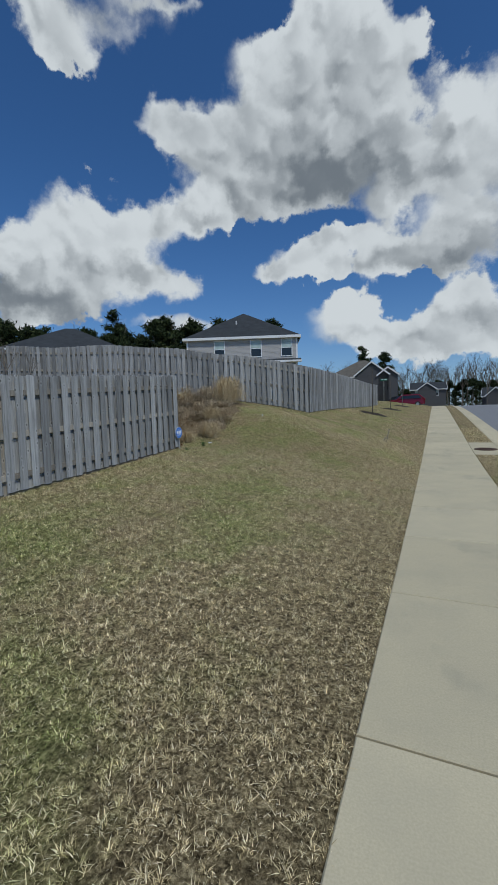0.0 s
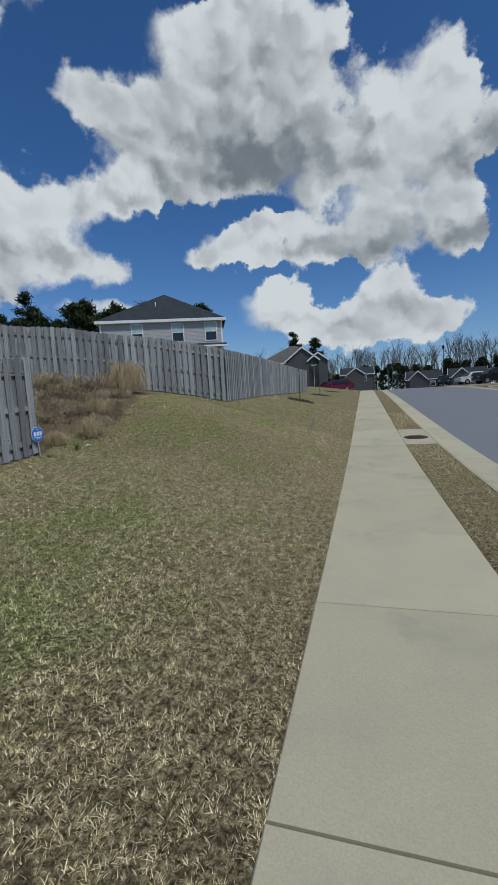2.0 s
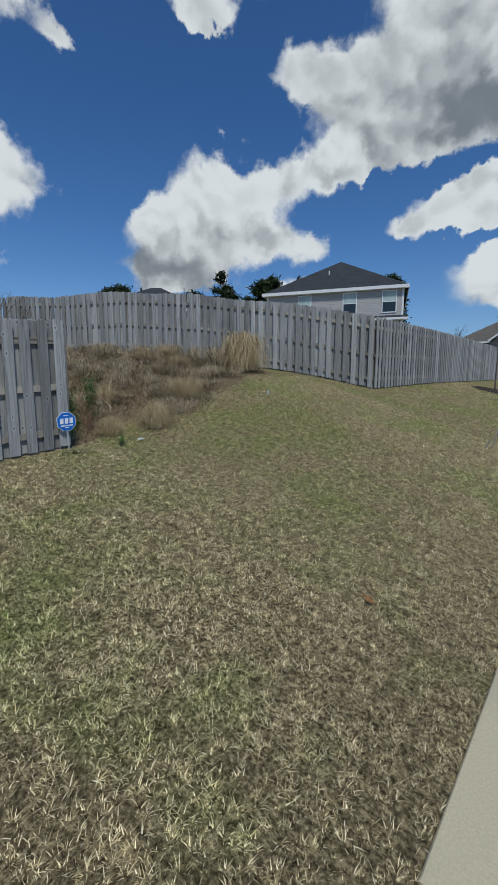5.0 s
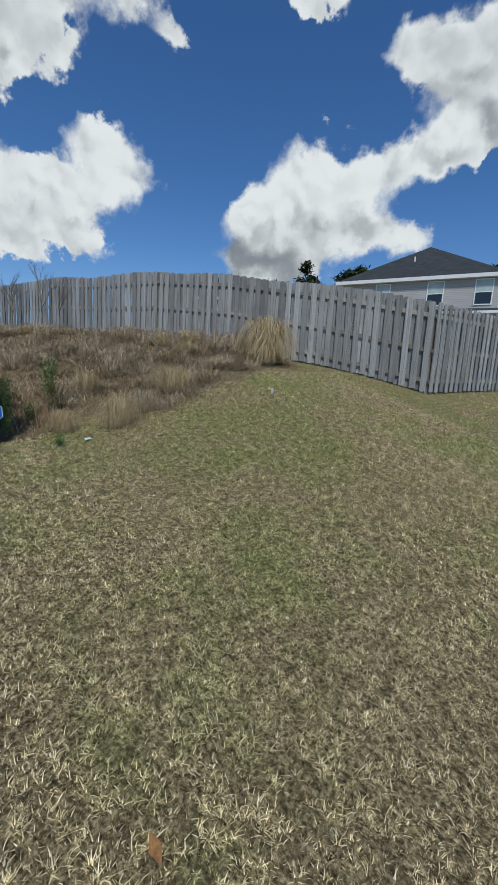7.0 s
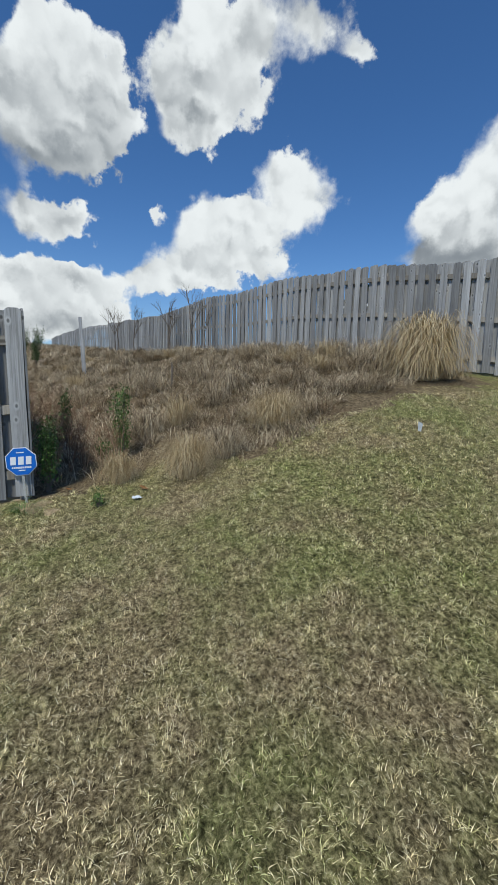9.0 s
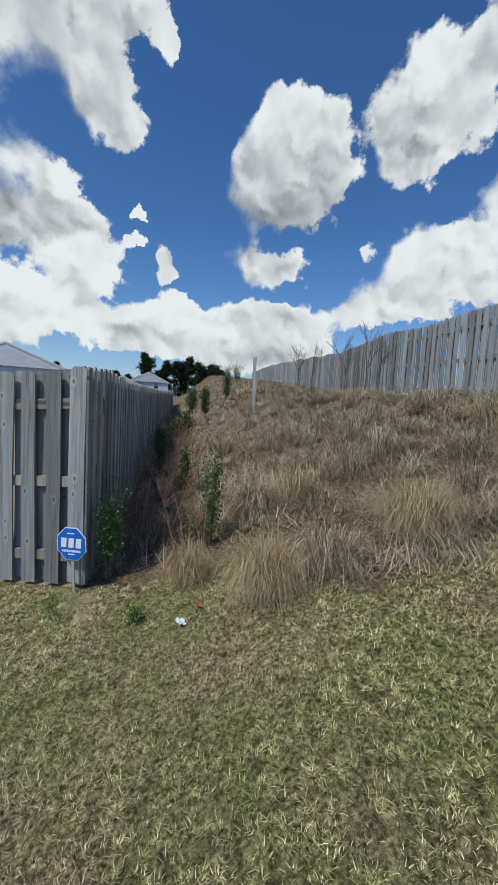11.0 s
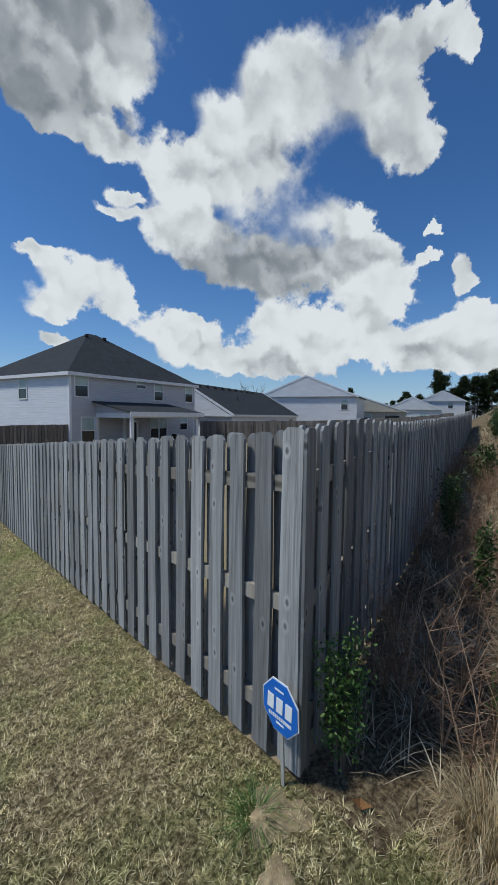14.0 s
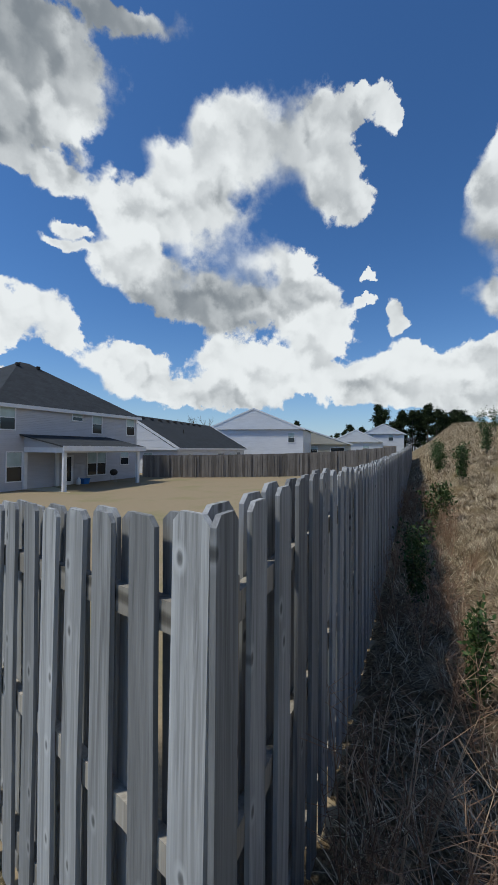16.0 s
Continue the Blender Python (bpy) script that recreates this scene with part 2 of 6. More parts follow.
# ---- materials ----
class Mat:
    """A small wrapper round one node material."""

    def __init__(self, name, rough=0.8, metal=0.0, spec=0.3):
        self.m = bpy.data.materials.new(name)
        self.m.use_nodes = True
        self.N, self.L = self.m.node_tree.nodes, self.m.node_tree.links
        self.b = self.N["Principled BSDF"]
        self.b.inputs["Roughness"].default_value = rough
        self.b.inputs["Metallic"].default_value = metal
        self.b.inputs["Specular IOR Level"].default_value = spec

    def put(self, socket, v):
        if isinstance(v, (int, float)):
            socket.default_value = v
        elif isinstance(v, tuple):
            socket.default_value = (*v, 1.0)[:4] if len(socket.default_value) == 4 else v
        else:
            self.L.new(v, socket)

    def coord(self, kind="Object", scale=(1, 1, 1)):
        t = self.N.new("ShaderNodeTexCoord")
        m = self.N.new("ShaderNodeMapping")
        m.inputs["Scale"].default_value = scale
        self.L.new(t.outputs[kind], m.inputs[0])
        return m.outputs[0]

    def place(self, scale=(1, 1, 1)):
        g = self.N.new("ShaderNodeNewGeometry")
        m = self.N.new("ShaderNodeMapping")
        m.inputs["Scale"].default_value = scale
        self.L.new(g.outputs["Position"], m.inputs[0])
        return m.outputs[0]

    def rand(self):
        return self.N.new("ShaderNodeObjectInfo").outputs["Random"]

    def island(self):
        return self.N.new("ShaderNodeNewGeometry").outputs["Random Per Island"]

    def noise(self, vec, scale, detail=4.0, rough=0.55, distort=0.0):
        n = self.N.new("ShaderNodeTexNoise")
        n.inputs["Scale"].default_value, n.inputs["Detail"].default_value = scale, detail
        n.inputs["Roughness"].default_value, n.inputs["Distortion"].default_value = rough, distort
        self.L.new(vec, n.inputs["Vector"])
        return n.outputs[0]

    def ramp(self, v, *stops):
        r = self.N.new("ShaderNodeValToRGB")
        e = r.color_ramp.elements
        while len(e) < len(stops):
            e.new(0.5)
        for el, (p, c) in zip(e, stops):
            el.position = p
            el.color = (c, c, c, 1) if isinstance(c, (int, float)) else (*c, 1)
        self.L.new(v, r.inputs[0])
        return r.outputs[0]

    def mix(self, f, a, b, mode="MIX"):
        n = self.N.new("ShaderNodeMix")
        n.data_type, n.blend_type = "RGBA", mode
        self.put(n.inputs["Factor"], f)
        self.put(n.inputs["A"], a)
        self.put(n.inputs["B"], b)
        return n.outputs["Result"]

    def calc(self, op, a, b=0.0):
        n = self.N.new("ShaderNodeMath")
        n.operation = op
        self.put(n.inputs[0], a)
        self.put(n.inputs[1], b)
        return n.outputs[0]

    def shift(self, vec, amount):
        """Slide a texture by an amount of its own for each object."""
        n = self.N.new("ShaderNodeVectorMath")
        n.operation = "ADD"
        self.L.new(vec, n.inputs[0])
        self.L.new(amount, n.inputs[1])
        return n.outputs[0]

    def bump(self, h, strength=0.3, dist=0.01):
        n = self.N.new("ShaderNodeBump")
        n.inputs["Strength"].default_value, n.inputs["Distance"].default_value = strength, dist
        self.L.new(h, n.inputs["Height"])
        self.L.new(n.outputs[0], self.b.inputs["Normal"])

    def base(self, v):
        self.put(self.b.inputs["Base Color"], v)
        return self.m


def plain(name, c, rough=0.6, metal=0.0, vary=0.12, scale=6.0, spec=0.3):
    """A paint or metal with faint mottling."""
    a = Mat(name, rough, metal, spec)
    n = a.noise(a.place(), scale, 6)
    lo, hi = tuple(v * (1 - vary) for v in c), tuple(min(1, v * (1 + vary)) for v in c)
    return a.base(a.ramp(n, (0.3, lo), (0.7, hi)))


def wood_mat(name, dark, mid, light):
    """Weathered boards: long grain, knots, grey streaks, a tone of its own for each board."""
    a = Mat(name, 0.85, 0, 0.2)
    r = a.rand()
    k = a.calc("MULTIPLY", r, 37.0)
    grain = a.noise(a.shift(a.coord("Object", (48, 48, 1.6)), k), 1.0, 8, 0.65, 0.8)
    streak = a.noise(a.shift(a.coord("Object", (20, 20, 0.7)), k), 1.0, 4, 0.6)
    col = a.ramp(grain, (0.28, dark), (0.50, mid), (0.75, light))
    col = a.mix(a.ramp(streak, (0.35, 0.0), (0.7, 0.65)), col, light)
    knot = a.N.new("ShaderNodeTexVoronoi")
    knot.voronoi_dimensions = "2D"
    knot.inputs["Scale"].default_value = 1.0
    sp, cb = a.N.new("ShaderNodeSeparateXYZ"), a.N.new("ShaderNodeCombineXYZ")
    a.L.new(a.coord("Object", (7.5, 1, 4.6)), sp.inputs[0])
    a.L.new(a.calc("ADD", sp.outputs[0], k), cb.inputs[0])
    a.L.new(a.calc("ADD", sp.outputs[2], k), cb.inputs[1])
    a.L.new(cb.outputs[0], knot.inputs["Vector"])
    kn = a.ramp(knot.outputs["Distance"], (0.03, 1.0), (0.07, 0.6), (0.10, 0.0))
    halo = a.ramp(knot.outputs["Distance"], (0.08, 0.0), (0.13, 0.7), (0.24, 0.0))
    few = a.N.new("ShaderNodeSeparateColor")
    a.L.new(knot.outputs["Color"], few.inputs[0])
    has = a.ramp(few.outputs[0], (0.60, 0.0), (0.62, 1.0))
    kn, halo = a.calc("MULTIPLY", kn, has), a.calc("MULTIPLY", halo, has)
    col = a.mix(halo, col, light)
    col = a.mix(a.calc("MULTIPLY", kn, 0.7), col, tuple(v * 0.4 for v in dark))
    col = a.mix(1.0, col, a.ramp(r, (0.0, 0.62), (0.5, 0.95), (1.0, 1.25)), "MULTIPLY")
    stain = a.noise(a.place((1, 1, 0.5)), 1.7, 5)
    col = a.mix(a.ramp(stain, (0.45, 0.0), (0.75, 0.35)), col, dark)
    a.bump(grain, 0.5, 0.004)
    return a.base(col)


M = {}
M["picket"] = wood_mat("weathered_picket", (0.12, 0.118, 0.115), (0.27, 0.27, 0.267), (0.45, 0.452, 0.45))
M["rail"] = wood_mat("weathered_rail", (0.15, 0.13, 0.105), (0.29, 0.26, 0.22), (0.40, 0.37, 0.32))
M["picket_brown"] = wood_mat("brown_grey_picket", (0.10, 0.085, 0.07), (0.20, 0.175, 0.15), (0.30, 0.27, 0.24))


def lawn_colour(a, leaf):
    """Dormant turf: straw with green patches; the same patches in soil and in blades."""
    big = a.noise(a.place((1, 1, 0)), 0.55, 5, 0.6)
    mid = a.noise(a.place((1, 1, 0)), 2.6, 5, 0.6)
    patch = a.calc("ADD", a.calc("MULTIPLY", big, 0.7), a.calc("MULTIPLY", mid, 0.3))
    sx = a.N.new("ShaderNodeSeparateXYZ")
    a.L.new(a.place(), sx.inputs[0])
    walk_side = a.ramp(a.calc("MULTIPLY", a.calc("ADD", sx.outputs[0], 3.0), 0.33), (0.2, 0.0), (0.85, 0.09))   # drier towards the hot concrete
    green = a.ramp(a.calc("SUBTRACT", patch, walk_side), (0.435, 0.0), (0.60, 0.92))
    if leaf:
        r = a.island()
        straw = a.ramp(r, (0.0, (0.12, 0.088, 0.042)), (0.3, (0.42, 0.335, 0.175)), (0.7, (0.69, 0.575, 0.335)), (1.0, (0.86, 0.77, 0.53)))
        grass = a.ramp(r, (0.0, (0.08, 0.115, 0.022)), (0.5, (0.28, 0.36, 0.085)), (1.0, (0.62, 0.63, 0.28)))
        lump = a.ramp(a.noise(a.place((1, 1, 0)), 13, 4, 0.65), (0.34, 0.72), (0.66, 1.58))
        return a.mix(1.0, a.mix(a.calc("MULTIPLY", green, a.ramp(a.calc("FRACT", a.calc("MULTIPLY", r, 91.7)), (0.2, 1.0), (0.75, 0.25))), straw, grass), lump, "MULTIPLY")
    fine = a.noise(a.place(), 42, 6, 0.75)
    straw = a.ramp(fine, (0.36, (0.05, 0.037, 0.019)), (0.5, (0.20, 0.155, 0.082)), (0.64, (0.48, 0.39, 0.225)))
    grass = a.ramp(fine, (0.36, (0.04, 0.048, 0.015)), (0.5, (0.15, 0.175, 0.05)), (0.66, (0.36, 0.37, 0.14)))
    a.bump(fine, 1.0, 0.04)
    lump = a.ramp(a.noise(a.place((1, 1, 0)), 13, 4, 0.65), (0.34, 0.72), (0.66, 1.58))
    return a.mix(1.0, a.mix(a.calc("MULTIPLY", green, 0.75), straw, grass), lump, "MULTIPLY")


a = Mat("lawn_soil", 0.95, 0, 0.1)
M["lawn"] = a.base(lawn_colour(a, False))
a = Mat("turf_blade", 0.8, 0, 0.2)
M["blade"] = a.base(lawn_colour(a, True))

a = Mat("rough_bank", 0.95, 0, 0.1)
n1, n2 = a.noise(a.place(), 1.3, 6, 0.6), a.noise(a.place(), 30, 7, 0.7)
c = a.ramp(n2, (0.36, (0.06, 0.043, 0.026)), (0.5, (0.18, 0.135, 0.08)), (0.66, (0.38, 0.30, 0.185)))
c = a.mix(a.ramp(n1, (0.56, 0.0), (0.74, 0.7)), c, (0.17, 0.10, 0.055))
a.bump(n2, 0.9, 0.05)
M["bank"] = a.base(c)

a = Mat("dry_stem", 0.8, 0, 0.2)
M["stem"] = a.base(a.ramp(a.island(), (0.0, (0.10, 0.07, 0.045)), (0.35, (0.28, 0.215, 0.14)), (0.75, (0.52, 0.425, 0.285)), (1.0, (0.80, 0.69, 0.50))))
a = Mat("tan_stem", 0.75, 0, 0.25)
M["tan_stem"] = a.base(a.ramp(a.island(), (0.0, (0.28, 0.19, 0.09)), (0.5, (0.46, 0.355, 0.20)), (1.0, (0.62, 0.52, 0.34))))
a = Mat("dead_weed", 0.9, 0, 0.1)
M["weed"] = a.base(a.ramp(a.island(), (0.0, (0.14, 0.08, 0.05)), (0.6, (0.34, 0.215, 0.14)), (1.0, (0.52, 0.38, 0.255))))
a = Mat("green_leaf", 0.55, 0, 0.35)
M["leaf"] = a.base(a.ramp(a.island(), (0.0, (0.03, 0.07, 0.012)), (0.5, (0.07, 0.14, 0.03)), (1.0, (0.15, 0.24, 0.06))))
a = Mat("dark_leaf", 0.6, 0, 0.25)
M["cedar"] = a.base(a.ramp(a.island(), (0.0, (0.022, 0.045, 0.012)), (0.6, (0.05, 0.09, 0.025)), (1.0, (0.10, 0.15, 0.05))))
a = Mat("pine_needles", 0.8, 0, 0.1)
M["pine"] = a.base(a.ramp(a.island(), (0.0, (0.012, 0.020, 0.010)), (0.6, (0.03, 0.045, 0.018)), (1.0, (0.07, 0.085, 0.035))))
a = Mat("bark", 0.95, 0, 0.1)
M["bark"] = a.base(a.ramp(a.noise(a.place((1, 1, 0.3)), 9, 6), (0.3, (0.06, 0.05, 0.042)), (0.7, (0.16, 0.14, 0.12))))
a = Mat("twig", 0.95, 0, 0.1)
M["twig"] = a.base(a.ramp(a.noise(a.place(), 0.6, 5), (0.3, (0.10, 0.085, 0.07)), (0.7, (0.20, 0.17, 0.14))))

a = Mat("sidewalk_concrete", 0.9, 0, 0.25)
n1, n2 = a.noise(a.place(), 1.1, 6, 0.6), a.noise(a.place(), 90, 5, 0.6)
c = a.ramp(n2, (0.3, (0.48, 0.42, 0.285)), (0.7, (0.58, 0.515, 0.355)))
c = a.mix(a.ramp(n1, (0.42, 0.0), (0.75, 0.5)), c, (0.36, 0.33, 0.25))
c = a.mix(a.ramp(a.noise(a.place((1, 0.6, 1)), 0.9, 4, 0.7), (0.57, 0.0), (0.72, 0.45)), c, (0.24, 0.225, 0.18))
c = a.mix(1.0, c, a.ramp(a.rand(), (0.0, 0.93), (1.0, 1.05)), "MULTIPLY")
a.bump(n2, 0.15, 0.003)
M["concrete"] = a.base(c)

a = Mat("asphalt", 0.9, 0, 0.3)
n1, n2 = a.noise(a.place((1, 0.25, 1)), 0.5, 5, 0.6), a.noise(a.place(), 120, 3, 0.7)
c = a.ramp(n2, (0.25, (0.15, 0.155, 0.165)), (0.75, (0.27, 0.275, 0.29)))
c = a.mix(a.ramp(n1, (0.45, 0.0), (0.8, 0.4)), c, (0.17, 0.175, 0.185))
a.bump(n2, 0.3, 0.004)
M["asphalt"] = a.base(c)


def siding(name, c, course=0.11):
    """Lapped boards: the shade line of each lap is relief, and painted in as well."""
    a = Mat(name, 0.6, 0, 0.3)
    s = a.N.new("ShaderNodeSeparateXYZ")
    a.L.new(a.coord("Object"), s.inputs[0])
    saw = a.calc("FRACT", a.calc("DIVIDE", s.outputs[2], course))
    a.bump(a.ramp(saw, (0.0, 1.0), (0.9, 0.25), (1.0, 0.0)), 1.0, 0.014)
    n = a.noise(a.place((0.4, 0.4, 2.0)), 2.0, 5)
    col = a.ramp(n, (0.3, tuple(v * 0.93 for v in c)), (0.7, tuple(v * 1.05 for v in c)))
    # shade under the next lap, put into the colour as a darker band
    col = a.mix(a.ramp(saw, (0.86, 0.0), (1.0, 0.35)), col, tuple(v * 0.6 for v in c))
    return a.base(col)


def shingles(name, c):
    a = Mat(name, 0.95, 0, 0.15)
    br = a.N.new("ShaderNodeTexBrick")
    br.inputs["Scale"].default_value = 1.0
    br.inputs["Brick Width"].default_value, br.inputs["Row Height"].default_value = 0.33, 0.14
    br.inputs["Mortar Size"].default_value = 0.008
    br.inputs["Color1"].default_value = (*[v * 0.8 for v in c], 1)
    br.inputs["Color2"].default_value = (*[v * 1.2 for v in c], 1)
    br.inputs["Mortar"].default_value = (*[v * 0.45 for v in c], 1)
    a.L.new(a.coord("Object"), br.inputs["Vector"])
    n = a.noise(a.place(), 1.5, 6)
    return a.base(a.mix(0.5, br.outputs[0], a.ramp(n, (0.3, tuple(v * 0.75 for v in c)), (0.7, tuple(v * 1.3 for v in c)))))


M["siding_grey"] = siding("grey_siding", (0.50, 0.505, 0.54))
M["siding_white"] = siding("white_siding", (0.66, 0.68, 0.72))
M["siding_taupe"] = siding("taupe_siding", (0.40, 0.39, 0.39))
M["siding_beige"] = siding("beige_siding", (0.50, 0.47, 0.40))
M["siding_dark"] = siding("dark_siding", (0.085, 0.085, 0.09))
M["shingle"] = shingles("charcoal_shingle", (0.045, 0.050, 0.056))
M["shingle_brown"] = shingles("brown_grey_shingle", (0.13, 0.12, 0.105))
M["trim"] = plain("white_trim", (0.76, 0.77, 0.79), 0.5, 0, 0.05, 3)
M["blind"] = plain("window_blind", (0.42, 0.52, 0.52), 0.5, 0, 0.15, 2)
M["glass"] = Mat("window_glass", 0.06, 0, 0.6).base((0.02, 0.025, 0.03))
M["dark"] = plain("dark_iron", (0.035, 0.032, 0.03), 0.6, 0.3)
M["rust"] = plain("rusted_iron", (0.09, 0.055, 0.04), 0.85, 0.3, 0.3, 25)
M["tyre"] = plain("tyre_rubber", (0.02, 0.02, 0.021), 0.9)
M["rim"] = plain("alloy_rim", (0.45, 0.46, 0.47), 0.35, 0.9)
M["car_red"] = Mat("dark_red_car_paint", 0.25, 0.1, 0.6).base((0.16, 0.008, 0.02))
M["car_black"] = Mat("black_car_paint", 0.25, 0.1, 0.6).base((0.012, 0.013, 0.017))
M["car_white"] = Mat("white_car_paint", 0.3, 0.0, 0.6).base((0.6, 0.61, 0.62))
M["lamp_red"] = plain("tail_lamp", (0.25, 0.01, 0.01), 0.3)
M["sign_blue"] = plain("sign_blue", (0.012, 0.14, 0.56), 0.35, 0, 0.06, 20)
M["sign_white"] = plain("sign_white", (0.82, 0.83, 0.85), 0.4, 0, 0.04, 20)
M["sign_green"] = plain("sign_green", (0.01, 0.16, 0.09), 0.4, 0, 0.06, 20)
M["galv"] = plain("pale_metal_stake", (0.5, 0.5, 0.48), 0.5, 0.4, 0.15, 30)
M["mulch"] = plain("dark_mulch", (0.035, 0.026, 0.02), 0.95, 0, 0.5, 40)
M["dirt"] = plain("sandy_dirt", (0.30, 0.23, 0.135), 0.95, 0, 0.4, 30)
M["plastic_blue"] = plain("blue_plastic", (0.03, 0.16, 0.5), 0.4)
M["paper"] = plain("pale_litter", (0.62, 0.66, 0.70), 0.5, 0, 0.15, 60)
M["dead_leaf"] = plain("dead_leaf", (0.26, 0.13, 0.05), 0.8, 0, 0.3, 60)

a = Mat("yard_soil", 0.95, 0, 0.1)
n1, n2 = a.noise(a.place(), 0.35, 6, 0.65), a.noise(a.place(), 18, 6, 0.7)
c = a.ramp(n2, (0.3, (0.24, 0.185, 0.115)), (0.7, (0.36, 0.285, 0.185)))
c = a.mix(a.ramp(n1, (0.5, 0.0), (0.7, 0.6)), c, (0.20, 0.20, 0.085))
M["yard"] = a.base(c)

# ---- lay of the land ----
WALK_L, WALK_R, KERB_L, ROAD_L, ROAD_R = -0.30, 1.21, 2.05, 2.85, 10.9
C1 = (-6.02, 8.85)                 # corner of the near fence
C2 = (-4.80, 16.87)                # corner of the upper fence
SD = (-0.9275, -0.3738)              # both fences run back from the street this way
F2_BEND = (-16.9, 12.1)
F2_MID = (-34.0, 7.5)
F2_END = (-58.0, -1.0)


def smooth(a, b, v):
    t = np.clip((v - a) / (b - a), 0, 1)
    return t * t * (3 - 2 * t)


def street_z(y):
    """Level of the sidewalk: flat, then up to a crest."""
    soft = 2.5 * np.log1p(np.exp(np.clip((y - 12) / 2.5, -40, 40)))
    v = 0.050 * soft
    return 2.15 - 0.35 * np.log1p(np.exp(np.clip((2.15 - v) / 0.35, -40, 40)))


Z0 = float(street_z(np.float64(0.0)))


def along(x, y):
    """Distance back from the near fence's corner, and up the bank from that fence."""
    dx, dy = x - C1[0], y - C1[1]
    return dx * SD[0] + dy * SD[1], dx * SD[1] - dy * SD[0]


def ground(x, y):
    """Height of the ground."""
    x, y = np.asarray(x, float), np.asarray(y, float)
    zs = street_z(y) - Z0
    u = np.maximum(WALK_L - x, 0)
    u = 7.0 - 1.2 * np.log1p(np.exp(np.clip((7.0 - u) / 1.2, -40, 40)))
    u = np.maximum(u, 0)
    slope = np.clip(0.016 + 0.0126 * (y + 1.5), 0.012, 0.15) + 0.165 * smooth(9.3, 13.4, y) - 0.15 * smooth(15, 42, y)
    lawn = zs + slope * u * smooth(0.0, 1.2, u + 0.35)
    s, q = along(x, y)
    z1 = 0.78 + 0.0125 * np.clip(s, 0, 60)
    z2 = 1.6 + 1.25 * (1 - np.exp(-np.clip(s + 4.2, 0, 80) / 4.2)) + 0.008 * np.clip(s + 4.2, 0, 80) + 0.06 * np.clip(s - 14, 0, 60)
    f = np.clip(q / 6.8, 0, 1.6)
    bank = z1 + (z2 - z1) * np.minimum(1.15 * f ** 0.9, 1 + 0.1 * (f - 0.86)) - 0.16 * np.exp(-((q - 0.9) / 0.6) ** 2)
    bank = bank + 0.06 * np.sin(x * 1.3 + y * 0.4) * np.sin(y * 1.7 - x * 0.3) * smooth(0, 3, s)
    yard = 0.15 + (z1 - 0.15) * np.exp(np.minimum(q, 0) / 7.0) + 0.012 * np.clip(s - 15, 0, 60)
    low = np.where(q > 0, bank, yard)
    w = smooth(-0.9, 1.6, s) * smooth(13.5, 9.0, q)
    # inside the near fence the land goes over to the yard away from the street
    w = np.where(q <= 0, smooth(-6.0, -9.5, x), w)
    h = lawn * (1 - w) + low * w
    # sidewalk and road lie in the sheet
    cut = smooth(WALK_L - 0.02, WALK_L + 0.04, x) * (1 - smooth(WALK_R - 0.04, WALK_R + 0.02, x)) * 0.06
    cut = cut + smooth(KERB_L - 0.02, KERB_L + 0.05, x) * (1 - smooth(ROAD_R + 0.55, ROAD_R + 0.62, x)) * 0.30
    far = smooth(90, 160, np.hypot(x, y))
    return (h - cut) * (1 - far) + far * 1.2


def gz(x, y):
    return float(ground(x, y))


# ---- mesh helpers ----
def link_mesh(name, bm, material, parent=None, label="", smooth_faces=False):
    me = bpy.data.meshes.new(name)
    bm.normal_update()
    if smooth_faces:
        for f in bm.faces:
            f.smooth = True
    bm.to_mesh(me)
    bm.free()
    me.materials.append(material)
    ob = new(name, me)
    if parent is not None:
        ob.parent = parent
    if label:
        ob["label"] = label
    return ob


def part(name, bm, material, parent, label="", smooth_faces=False):
    """One mesh object under a thing or under a part."""
    return link_mesh(name, bm, material, parent, label, smooth_faces)


def thing(name, label, category, m=None, group="", kind=""):
    """The empty at the base of a thing."""
    ob = new(name)
    ob.empty_display_size = 0.1
    if m is not None:
        ob.matrix_world = m
    return tagged(ob, label, category, group, kind)


def fill(bm, verts, faces):
    vs = [bm.verts.new(v) for v in verts]
    for f in faces:
        try:
            bm.faces.new([vs[i] for i in f])
        except ValueError:
            pass
    return vs


def box(bm, x0, x1, y0, y1, z0, z1):
    v = [(x0, y0, z0), (x1, y0, z0), (x1, y1, z0), (x0, y1, z0), (x0, y0, z1), (x1, y0, z1), (x1, y1, z1), (x0, y1, z1)]
    fill(bm, v, [(3, 2, 1, 0), (4, 5, 6, 7), (0, 1, 5, 4), (1, 2, 6, 5), (2, 3, 7, 6), (3, 0, 4, 7)])
    return bm


def boxes(*dims):
    bm = bmesh.new()
    for d in dims:
        box(bm, *d)
    return bm


def soft_boxes(w, *dims):
    bm = boxes(*dims)
    bmesh.ops.bevel(bm, geom=bm.edges[:], offset=w, segments=1, affect="EDGES")
    return bm


def beam(bm, a, b, w, h):
    """A straight bar from a to b, w across and h high."""
    a, b = Vector(a), Vector(b)
    d = (b - a).normalized()
    side = d.cross(Vector((0, 0, 1)))
    side = side.normalized() if side.length > 1e-4 else Vector((1, 0, 0))
    up = side.cross(d)
    v = [p + side * sx * w / 2 + up * sz * h / 2 for p in (a, b) for sx, sz in ((-1, -1), (1, -1), (1, 1), (-1, 1))]
    fill(bm, v, [(3, 2, 1, 0), (4, 5, 6, 7), (0, 1, 5, 4), (1, 2, 6, 5), (2, 3, 7, 6), (3, 0, 4, 7)])


